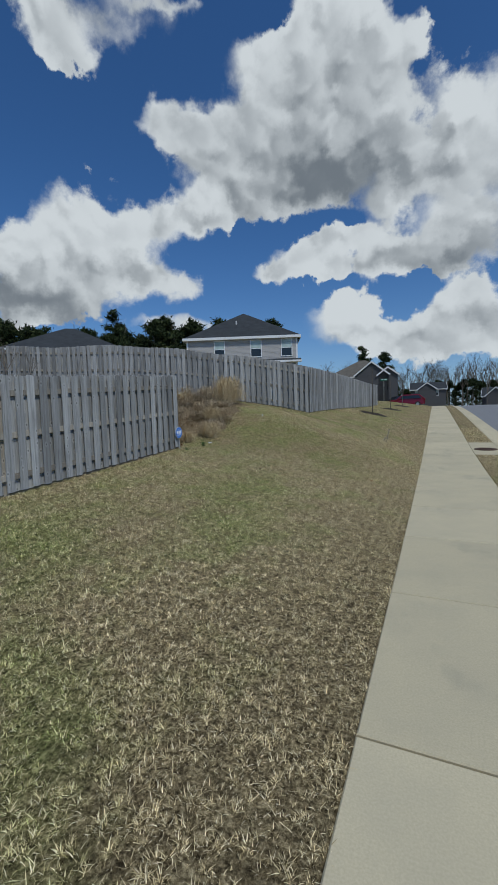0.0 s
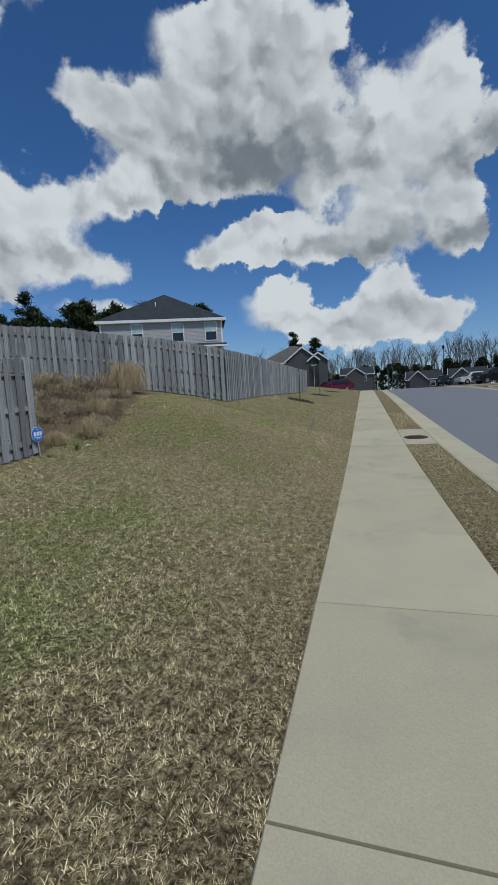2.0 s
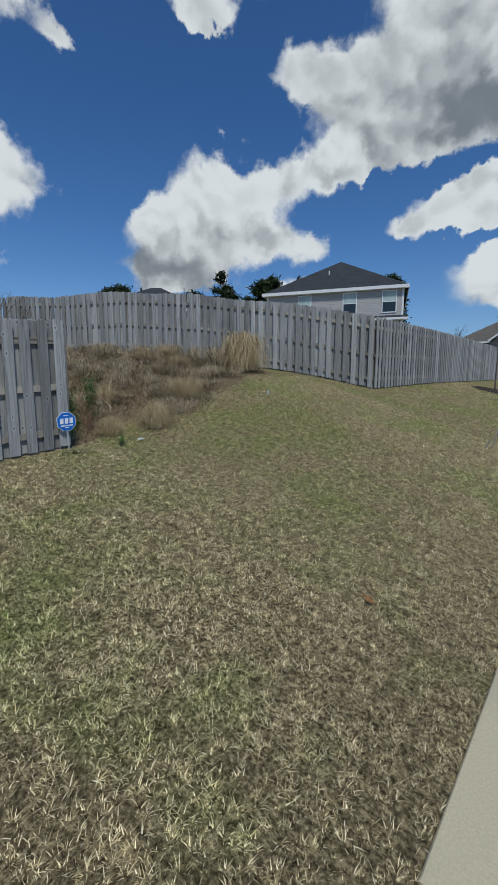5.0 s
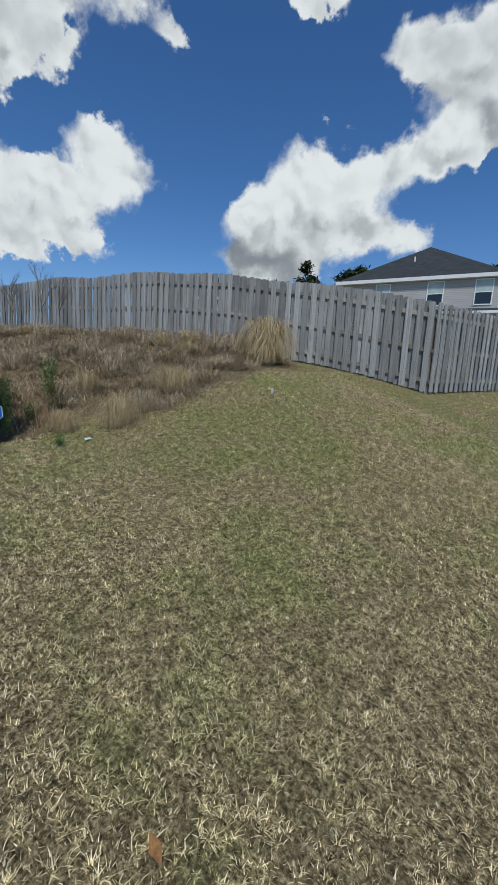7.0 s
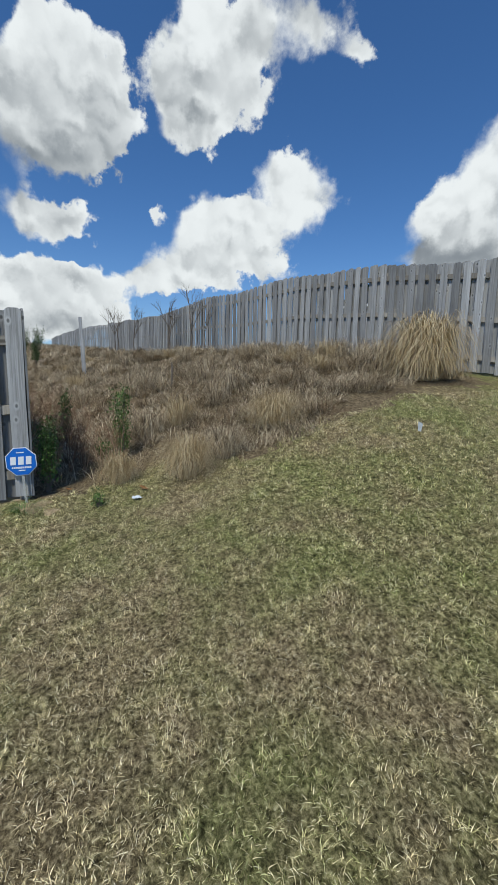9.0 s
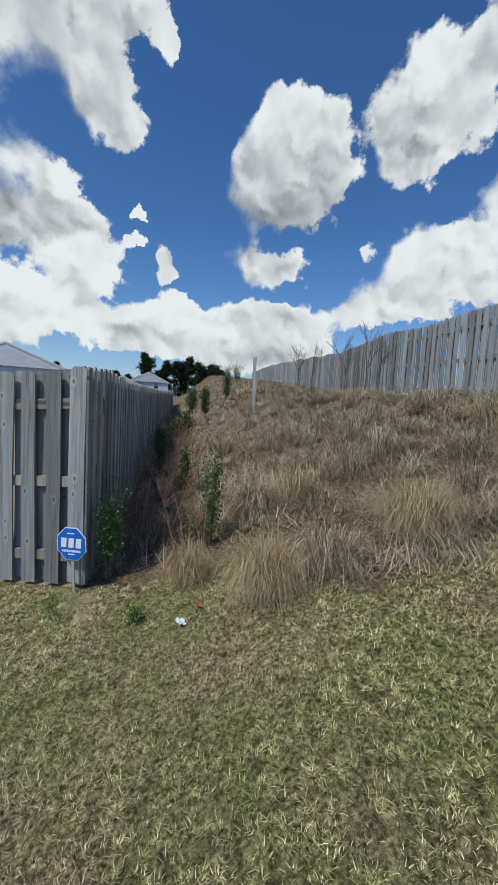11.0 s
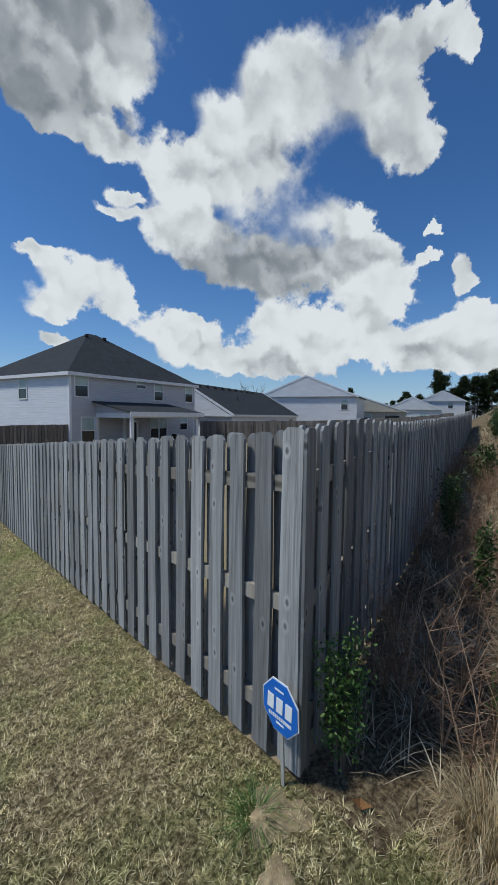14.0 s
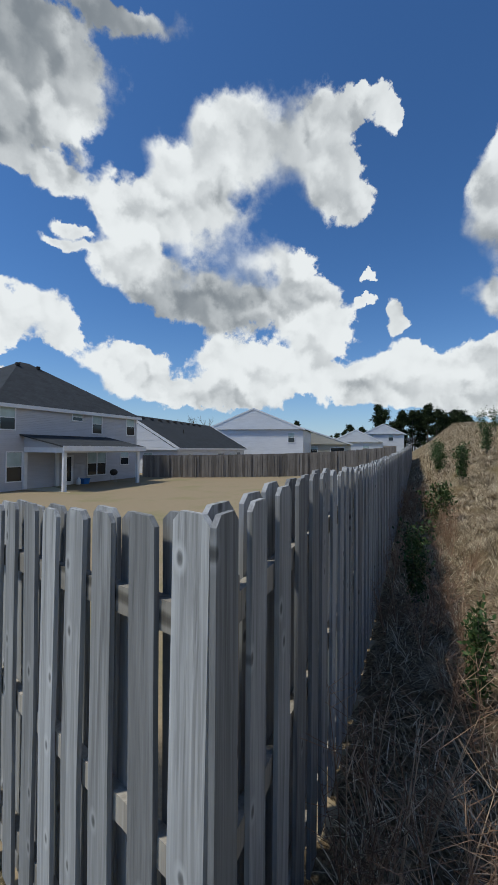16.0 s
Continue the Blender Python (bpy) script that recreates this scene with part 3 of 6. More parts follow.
def tube(bm, pts, radii, sides=6):
    """A tapered round limb along points."""
    rings = []
    for i, p in enumerate(pts):
        p = Vector(p)
        d = (Vector(pts[min(i + 1, len(pts) - 1)]) - Vector(pts[max(i - 1, 0)])).normalized()
        s = d.cross(Vector((0.31, 0.17, 0.94)))
        s = s.normalized() if s.length > 1e-3 else Vector((1, 0, 0))
        t = d.cross(s)
        rings.append([bm.verts.new(p + (s * math.cos(k * math.tau / sides) + t * math.sin(k * math.tau / sides)) * radii[i]) for k in range(sides)])
    for r0, r1 in zip(rings, rings[1:]):
        for k in range(sides):
            bm.faces.new((r0[k], r0[(k + 1) % sides], r1[(k + 1) % sides], r1[k]))
    bm.faces.new(rings[0][::-1])
    bm.faces.new(rings[-1])


def array_mesh(name, verts, faces_flat, sizes, material, smooth_faces=False):
    """A mesh straight from arrays."""
    me = bpy.data.meshes.new(name)
    me.vertices.add(len(verts))
    me.vertices.foreach_set("co", np.asarray(verts, np.float32).ravel())
    me.loops.add(len(faces_flat))
    me.loops.foreach_set("vertex_index", np.asarray(faces_flat, np.int32))
    me.polygons.add(len(sizes))
    starts = np.concatenate(([0], np.cumsum(sizes)[:-1])).astype(np.int32)
    me.polygons.foreach_set("loop_start", starts)
    me.polygons.foreach_set("loop_total", np.asarray(sizes, np.int32))
    me.update(calc_edges=True)
    me.materials.append(material)
    if smooth_faces:
        me.shade_smooth()
    return me


# ---- ground sheet ----
def spread(lo, hi, step, reach, grow=1.16):
    mid = list(np.arange(lo, hi + step / 2, step))
    out, v, d = [], hi, step
    while v < reach:
        d *= grow
        v += d
        out.append(v)
    back, v, d = [], lo, step
    while v > -reach:
        d *= grow
        v -= d
        back.append(v)
    return np.array(back[::-1] + mid + out)


def make_ground():
    xs = np.unique(np.concatenate((spread(-14, 4, 0.2, 1600), (WALK_L - 0.02, WALK_L + 0.04, WALK_R - 0.04, WALK_R + 0.02, KERB_L - 0.02, KERB_L + 0.05, ROAD_R + 0.55, ROAD_R + 0.62))))
    ys = spread(-3, 22, 0.2, 1600)
    X, Y = np.meshgrid(xs, ys)
    Z = ground(X, Y)
    nx, ny = len(xs), len(ys)
    i = np.arange(nx * ny).reshape(ny, nx)
    q = np.stack((i[:-1, :-1], i[:-1, 1:], i[1:, 1:], i[1:, :-1]), -1).reshape(-1, 4)
    me = array_mesh("ground", np.stack((X, Y, Z), -1).reshape(-1, 3), q.ravel(), np.full(len(q), 4), M["lawn"], True)
    me.materials.append(M["bank"])
    me.materials.append(M["yard"])
    cx, cy = X[:-1, :-1] + 0.1, Y[:-1, :-1] + 0.1
    s, qq = along(cx, cy)
    edge = 0.35 * np.sin(cx * 2.1) + 0.25 * np.sin(cy * 3.3 + cx)
    idx = np.zeros(cx.shape, np.int32)
    idx[(qq > 0) & (s > 0.1 + edge) & (qq < 6.9 + 0 * s) & (s < 90)] = 1
    idx[(qq > 2.0) & (qq < 6.9) & (s > -1.6 + edge + 0.1 * qq) & (s < 1)] = 1
    idx[(qq > 0) & (s > 16) & (qq < 60)] = 1
    idx[(qq <= 0) & (cx < C1[0]) & (cx > -60)] = 2
    me.polygons.foreach_set("material_index", idx.ravel())
    return tagged(new("ground", me), "sloping lawn, rough bank and bare yard soil", "ground", kind="structure")


make_ground()


def make_street():
    # road surface
    ys = np.concatenate((np.arange(-40, 70, 1.0), np.arange(70, 130, 10.0)))
    bm = bmesh.new()
    rows = []
    for y in ys:
        z = float(street_z(y)) - Z0
        rows.append([bm.verts.new((x, y, z - 0.13 + c)) for x, c in ((ROAD_L, 0), ((ROAD_L + ROAD_R) / 2, 0.08), (ROAD_R, 0))])
    for r0, r1 in zip(rows, rows[1:]):
        for k in range(2):
            bm.faces.new((r0[k], r0[k + 1], r1[k + 1], r1[k]))
    tagged(link_mesh("road", bm, M["asphalt"]), "pale grey worn asphalt residential street", "road", kind="structure")
    # kerbs with gutter, both sides, cast in lengths
    prof = [(KERB_L, -0.25), (KERB_L, 0.0), (KERB_L + 0.05, 0.012), (KERB_L + 0.16, 0.008), (KERB_L + 0.24, -0.06), (KERB_L + 0.30, -0.115), (ROAD_L + 0.02, -0.124), (ROAD_L + 0.02, -0.25)]
    for name, flip in (("kerb_near", False), ("kerb_far", True)):
        root = thing(name, "pale concrete roll kerb with gutter", "kerb", kind="structure")
        edges = list(np.arange(-14.0, 70, 3.0))
        for y0, y1 in zip(edges, edges[1:]):
            bm = bmesh.new()
            rings = []
            for y in np.linspace(y0 + 0.006, y1 - 0.006, 4):
                z = float(street_z(y)) - Z0
                rings.append([bm.verts.new(((ROAD_L + ROAD_R - px) if flip else px, y, z + pz)) for px, pz in prof])
            for r0, r1 in zip(rings, rings[1:]):
                for k in range(len(prof) - 1):
                    bm.faces.new((r0[k], r0[k + 1], r1[k + 1], r1[k]) if flip else (r0[k + 1], r0[k], r1[k], r1[k + 1]))
            bm.faces.new(rings[0])
            bm.faces.new(rings[-1])
            bmesh.ops.recalc_face_normals(bm, faces=bm.faces[:])
            part("kerb_stone", bm, M["concrete"], root)
    # sidewalk slabs
    root = thing("pavement", "pale concrete sidewalk with grooved joints and faint stains", "sidewalk", kind="structure")
    y = 1.97 - 1.78 * 9
    while y < 66:
        z0, z1 = float(street_z(y)) - Z0, float(street_z(y + 1.78)) - Z0
        bm = bmesh.new()
        g = 0.008
        v = [(WALK_L, y + g, z0 - 0.1), (WALK_R, y + g, z0 - 0.1), (WALK_R, y + 1.78 - g, z1 - 0.1), (WALK_L, y + 1.78 - g, z1 - 0.1)]
        v += [(p[0], p[1], p[2] + 0.1) for p in v]
        fill(bm, v, [(3, 2, 1, 0), (4, 5, 6, 7), (0, 1, 5, 4), (1, 2, 6, 5), (2, 3, 7, 6), (3, 0, 4, 7)])
        bmesh.ops.bevel(bm, geom=[e for e in bm.edges if abs(e.verts[0].co.z - e.verts[1].co.z) < 0.08 and min(e.verts[0].co.z - z0, e.verts[1].co.z - z0) > -0.05], offset=0.008, segments=1, affect="EDGES")
        part("slab", bm, M["concrete"], root)
        y += 1.78
    # slab between sidewalk and kerb with the manhole
    bm = bmesh.new()
    z0 = gz(0.5, 15.9) + 0.06
    rings = []
    for y in np.linspace(14.6, 17.9, 6):
        z = float(street_z(y)) - Z0
        rings.append([bm.verts.new((x, y, z + dz)) for x, dz in ((WALK_R + 0.008, -0.1), (WALK_R + 0.008, 0.002), (KERB_L - 0.008, 0.002), (KERB_L - 0.008, -0.1))])
    for r0, r1 in zip(rings, rings[1:]):
        for k in range(3):
            bm.faces.new((r0[k + 1], r0[k], r1[k], r1[k + 1]))
    bm.faces.new(rings[0])
    bm.faces.new(rings[-1][::-1])
    part("apron_slab", bm, M["concrete"], root)


make_street()


# ---- fences ----
def picket_mesh(seed, width, height, material):
    """A dog-eared board, a little bowed, eased at the edges."""
    rnd = random.Random(seed)
    bm = bmesh.new()
    t, w, e = 0.017, width / 2, 0.028
    bow, twist = rnd.uniform(-0.008, 0.008), rnd.uniform(-0.03, 0.03)
    outline = [(-w, 0), (w, 0), (w, height * 0.5), (w, height - e), (w - e, height), (-w + e, height), (-w, height - e), (-w, height * 0.5)]
    front, back = [], []
    for x, z in outline:
        k = z / height
        dx, dy = bow * math.sin(k * math.pi), twist * (k - 0.3) * x + bow * 0.8 * math.sin(k * math.pi)
        front.append(bm.verts.new((x + dx, -t / 2 + dy, z)))
        back.append(bm.verts.new((x + dx, t / 2 + dy, z)))
    n = len(outline)
    for ring, rev in ((front, False), (back, True)):
        for q in ((0, 1, 2, 7), (7, 2, 3, 6), (6, 3, 4, 5)):
            f = [ring[i] for i in q]
            bm.faces.new(f[::-1] if rev else f)
    for i in range(n):
        j = (i + 1) % n
        bm.faces.new((front[j], front[i], back[i], back[j]))
    me = bpy.data.meshes.new("picket")
    bm.to_mesh(me)
    bm.free()
    me.materials.append(material)
    return me


PICKETS = {k: [picket_mesh(i, 0.138 + 0.004 * (i % 3 - 1), 1.83, M[k]) for i in range(6)] for k in ("picket", "picket_brown")}


def fence(name, p0, p1, label, front_side=1, style="picket", height=1.83, back=True, pitch=0.235, back_reach=60.0, lift=None, first_wide=False, first_post=True):
    """A shadow-box fence from p0 to p1: posts, three rails a bay, boards on both sides by turns.
    front_side: 1 puts the first layer of boards to the right of the way from p0 to p1."""
    rnd = random.Random(int(abs(p0[0]) * 10 + abs(p1[1]) * 7))
    a, b = Vector((*p0, 0)), Vector((*p1, 0))
    d = (b - a).normalized()
    length = (b - a).length
    n = Vector((d.y, -d.x, 0)) * front_side
    root = thing(name, label, "fence", pose(a.x, a.y, gz(a.x, a.y)))
    lift = lift or (lambda s: 0.0)
    base = root.matrix_world.inverted()

    def level(s):
        p = a + d * s
        return gz(p.x, p.y) + lift(s)

    bays = max(1, round(length / 2.4))
    for i in range(bays):
        s0, s1 = length * i / bays, length * (i + 1) / bays
        for h in (0.28, 0.93, height - 0.24):
            bm = bmesh.new()
            q0, q1 = a + d * (s0 + (0.004 if first_post or i else 0.10)) + Vector((0, 0, level(s0) + h)), a + d * (s1 - 0.004) + Vector((0, 0, level(s1) + h))
            beam(bm, base @ q0, base @ q1, 0.038, 0.088)
            part("rail", bm, M["rail" if style == "picket" else style], root)
        if i == 0 and not first_post:
            continue
        bm = boxes((-0.044, 0.044, -0.044, 0.044, -0.35, height - 0.13))
        q = a + d * (s0 + 0.08 if i == 0 else s0) - n * 0.064
        ob = part("post", bm, M["rail" if style == "picket" else style], root)
        ob.matrix_basis = base @ (Matrix.Translation((q.x, q.y, level(s0))) @ Matrix.Rotation(math.atan2(d.y, d.x), 4, "Z"))
    for layer in (0, 1):
        if layer and not back:
            continue
        s = 0.07 + layer * (pitch * 0.5 - (0.0 if first_post else 0.05))
        k = 0
        while s < min(length, 1e9 if not layer else back_reach) - 0.03:
            side = n * (0.030 if layer == 0 else -0.030)
            q = a + d * s + side
            z = level(s) + 0.035 + rnd.uniform(-0.012, 0.012)
            me = PICKETS[style][rnd.randrange(6)]
            ob = new("picket", me)
            ob.parent = root
            face = math.atan2(-n.x, n.y) + math.pi if layer == 0 else math.atan2(-n.x, n.y)
            wide = 1.06 if (first_wide and k == 0 and layer == 0) else rnd.uniform(0.96, 1.03) * (1.28 if layer else 1.0)
            m = Matrix.Translation((q.x, q.y, z)) @ Matrix.Rotation(face, 4, "Z") @ Matrix.Rotation(rnd.gauss(0, 0.008), 4, "Y") @ Matrix.Diagonal((wide, 1, height / 1.83, 1))
            ob.matrix_basis = base @ m
            s += pitch * rnd.uniform(0.985, 1.015)
            k += 1
    return root


def ahead(p, d, s):
    return (p[0] + d[0] * s, p[1] + d[1] * s)


def make_fences():
    fence("wooden_fence", (C1[0], C1[1] + 0.03), (-5.9, -17.0), "weathered grey wooden shadow-box privacy fence beside the lawn", -1, back_reach=26, first_wide=True, pitch=0.229)
    p1 = ahead(C1, SD, 46)
    fence("wooden_fence", ahead(C1, SD, -0.05), p1, "weathered grey wooden privacy fence running back along the bank", 1, back_reach=46, first_post=False, pitch=0.242)
    fence("wooden_fence", C2, F2_BEND, "weathered grey wooden shadow-box fence along the top of the bank", -1, height=1.9, pitch=0.225)
    fence("wooden_fence", F2_BEND, F2_MID, "weathered grey wooden fence continuing along the hill", -1, height=1.88)
    fence("wooden_fence", F2_MID, F2_END, "weathered grey wooden fence far along the hill", -1, height=1.88, back=False)
    fence("wooden_fence", (C2[0] + 0.02, C2[1] + 0.03), (-5.0, 41.0), "weathered grey wooden fence along the street lawn", 1, height=1.9)


make_fences()


# ---- houses ----
def window(parent, m, w, h, blind=0.55, split=False, name="window"):
    """A sash window in a face: m puts x along the wall, -y outwards, z up, from its lower left corner."""
    t = 0.07
    fr = boxes((-t, w + t, -0.04, 0.02, -t, 0), (-t, w + t, -0.04, 0.02, h, h + t), (-t, 0, -0.04, 0.02, 0, h), (w, w + t, -0.04, 0.02, 0, h), (0, w, -0.03, 0.02, h * 0.5 - 0.025, h * 0.5 + 0.025))
    if split:
        box(fr, w / 2 - 0.05, w / 2 + 0.05, -0.038, 0.02, 0, h)
    win = part(name, fr, M["trim"], parent)
    win.matrix_basis = m
    pane = part("pane", boxes((0.003, w - 0.003, -0.012, 0.0, 0.003, h - 0.003)), M["glass"], win)
    if blind > 0:
        part("blind", boxes((0.01, w - 0.01, -0.018, -0.014, h * (1 - blind), h - 0.01)), M["blind"], win)
    return win


def roof_faces(bm, x0, x1, y0, y1, z, rise, kind, over=0.35, thick=0.16):
    """A hip, gable (ridge along x or y) roof with eaves."""
    x0, x1, y0, y1 = x0 - over, x1 + over, y0 - over, y1 + over
    w, d = x1 - x0, y1 - y0
    if kind == "hip":
        r = min(w, d) / 2
        if w >= d:
            ridge = [(x0 + r, (y0 + y1) / 2), (x1 - r, (y0 + y1) / 2)]
        else:
            ridge = [((x0 + x1) / 2, y0 + r), ((x0 + x1) / 2, y1 - r)]
        if abs(w - d) < 0.05:
            ridge[1] = (ridge[0][0] + 0.01, ridge[0][1])
    elif kind == "gable_x":
        ridge = [(x0, (y0 + y1) / 2), (x1, (y0 + y1) / 2)]
    else:
        ridge = [((x0 + x1) / 2, y0), ((x0 + x1) / 2, y1)]
    v = [(x0, y0, z), (x1, y0, z), (x1, y1, z), (x0, y1, z), (*ridge[0], z + rise), (*ridge[1], z + rise)]
    if (kind == "hip" and w >= d) or kind == "gable_x":
        f = [(0, 1, 5, 4), (2, 3, 4, 5), (1, 2, 5), (3, 0, 4)]
    else:
        f = [(1, 2, 5, 4), (3, 0, 4, 5), (0, 1, 4), (2, 3, 5)]
    fill(bm, v, f + [(3, 2, 1, 0)])


def eave_trim(x0, x1, y0, y1, z, over=0.35, h=0.2):
    o = over + 0.02
    return boxes((x0 - o, x1 + o, y0 - o, y0 - o + 0.03, z - h, z + 0.02), (x0 - o, x1 + o, y1 + o - 0.03, y1 + o, z - h, z + 0.02),
                 (x0 - o, x0 - o + 0.03, y0 - o + 0.03, y1 + o - 0.03, z - h, z + 0.02), (x1 + o - 0.03, x1 + o, y0 - o + 0.03, y1 + o - 0.03, z - h, z + 0.02),
                 (x0 - o + 0.03, x1 + o - 0.03, y0 - o + 0.03, y0 - 0.002, z - h, z - h + 0.02))


def face(x, z, y=-0.005):
    return pose(x, y, z)


def side_face(x, y, z, left=True):
    return pose(x, y, z, 0, 0, -90 if left else 90)


def house_at(name, label, x, y, z, turn):
    return thing(name, label, "house", pose(x, y, z, 0, 0, turn))


def neighbour_on_hill():
    """Two-storey taupe house with a dark hip roof, behind the upper fence."""
    turn = math.degrees(math.atan2(0.372, 0.928))
    h = house_at("house", "two-storey taupe sided house with a dark hip roof", -20.5, 32.2, 3.3, turn)
    W, D, H = 10.0, 11.0, 5.3
    part("wall", boxes((0, W, 0, D, -0.6, H)), M["siding_taupe"], h)
    bm = bmesh.new()
    roof_faces(bm, 0, W, 0, D, H, 3.3, "hip", 0.3)
    part("roof", bm, M["shingle"], h)
    part("fascia", eave_trim(0, W, 0, D, H, 0.3), M["trim"], h)
    for x, y in ((0, 0), (W, 0), (0, D), (W, D)):
        sx, sy = (1 if x else -1), (1 if y else -1)
        part("corner_board", boxes((min(x - sx * 0.12, x + sx * 0.014), max(x - sx * 0.12, x + sx * 0.014), min(y - sy * 0.12, y + sy * 0.014), max(y - sy * 0.12, y + sy * 0.014), 0, H - 0.2)), M["trim"], h)
    for x, w in ((2.55, 0.85), (5.85, 0.88), (8.6, 0.88)):
        window(h, face(x, 3.55), w, 1.42, 0.5)
    part("belt_trim", boxes((5.6, W + 0.35, -0.4, 0.0, 2.95, 3.1)), M["trim"], h)
    bm = bmesh.new()
    fill(bm, [(5.6, -0.4, 3.1), (W + 0.3, -0.4, 3.1), (W + 0.3, 0, 3.3), (5.6, 0, 3.3)], [(0, 1, 2, 3)])
    part("porch_roof", bm, M["shingle"], h)
    bm = bmesh.new()
    tube(bm, [(4.4, 2.4, H + 1.3), (4.4, 2.4, H + 2.0)], [0.05, 0.05], 8)
    part("vent_pipe", bm, M["trim"], h)


neighbour_on_hill()


def yard_house():
    """Two-storey grey house with a covered patio, seen over the near fence."""
    turn = math.degrees(math.atan2(-0.333, -0.943))      # local x runs along the garden front
    h = house_at("house", "two-storey pale grey sided house with dark hip roof and covered patio", -11.95, -17.1, 0.15, turn)
    W, D, H = 12.3, 11.5, 5.2
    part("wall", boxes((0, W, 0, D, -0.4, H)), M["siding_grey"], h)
    # paler skin on the sunny side: its brighter light is put into the colour
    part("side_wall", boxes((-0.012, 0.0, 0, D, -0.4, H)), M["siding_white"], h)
    bm = bmesh.new()
    roof_faces(bm, 0, W, 0, D, H, 3.9, "hip", 0.27)
    part("roof", bm, M["shingle"], h)
    part("fascia", eave_trim(0, W, 0, D, H, 0.27), M["trim"], h)
    part("corner_board", boxes((-0.03, 0.13, -0.02, 0.14, 0, H - 0.2)), M["trim"], h)
    part("corner_board", boxes((W - 0.13, W + 0.03, -0.02, 0.14, 0, H - 0.2)), M["trim"], h)

    def garden(x, z):
        """A place in the garden front."""
        return pose(x, -0.005, z)

    for x, z, w, hh, split in ((0.40, 3.72, 0.92, 1.38, False), (0.85, 0.62, 0.95, 1.72, False), (5.6, 4.55, 0.85, 0.5, False), (7.42, 3.72, 0.87, 1.36, False),
                               (11.05, 3.72, 0.90, 1.38, False), (7.0, 0.68, 1.75, 1.7, True), (10.4, 1.35, 0.88, 1.1, False)):
        window(h, garden(x, z), w, hh, 0.5, split)
    window(h, pose(-0.018, 5.65, 3.6, 0, 0, -90), 0.95, 1.4, 0.5)
    # patio door
    door = part("door", boxes((4.78, 5.7, -0.05, 0.0, 0.08, 2.14)), M["trim"], h)
    part("pane", boxes((4.98, 5.5, -0.056, -0.05, 0.35, 2.0)), M["glass"], door)
    # covered patio
    X0, X1, Y = 1.95, 8.6, 3.4
    part("patio_slab", boxes((X0, 9.4, -Y - 0.5, -0.002, -0.05, 0.09)), M["concrete"], h)
    bm = bmesh.new()
    fill(bm, [(X0 - 0.3, 0, 3.45), (X1 + 0.3, 0, 3.45), (X1 + 0.3, -Y - 0.3, 2.75), (X0 - 0.3, -Y - 0.3, 2.75), (X0 - 0.3, 0, 3.37), (X1 + 0.3, 0, 3.37), (X1 + 0.3, -Y - 0.3, 2.67), (X0 - 0.3, -Y - 0.3, 2.67)],
         [(0, 1, 2, 3), (7, 6, 5, 4), (0, 3, 7, 4), (1, 5, 6, 2), (3, 2, 6, 7)])
    bmesh.ops.recalc_face_normals(bm, faces=bm.faces[:])
    part("porch_roof", bm, M["shingle"], h)
    part("porch_beam", boxes((X0 - 0.32, X1 + 0.32, -Y - 0.33, -Y - 0.28, 2.45, 2.76), (X0, X1, -Y - 0.05, -Y + 0.15, 2.36, 2.66), (X0, X0 + 0.12, -Y + 0.15, -0.02, 2.36, 2.66)), M["trim"], h)
    bm = bmesh.new()
    fill(bm, [(X0 - 0.02, -0.01, 2.66), (X0 - 0.02, -Y, 2.66), (X0 - 0.02, -0.01, 3.36), (X0 + 0.04, -0.01, 2.66), (X0 + 0.04, -Y, 2.66), (X0 + 0.04, -0.01, 3.36)], [(0, 1, 2), (5, 4, 3), (0, 2, 5, 3), (1, 4, 5, 2), (0, 3, 4, 1)])
    part("porch_gable", bm, M["siding_grey"], h)
    for x, y in ((X0 + 0.02, -0.1), (X0 + 0.1, -Y + 0.05), (X1 - 0.15, -Y + 0.05), (X0 + 2.35, -0.1)):
        part("porch_post", soft_boxes(0.01, (x - 0.12, x + 0.12, y - 0.08, y + 0.08, 0.09, 2.36)), M["trim"], h)
    for x in (5.1, 6.8):
        part("roof_vent", soft_boxes(0.03, (x - 0.14, x + 0.14, 4.95, 5.15, H + 3.45, H + 3.68)), M["dark"], h)
    return h


YARD_HOUSE = yard_house()


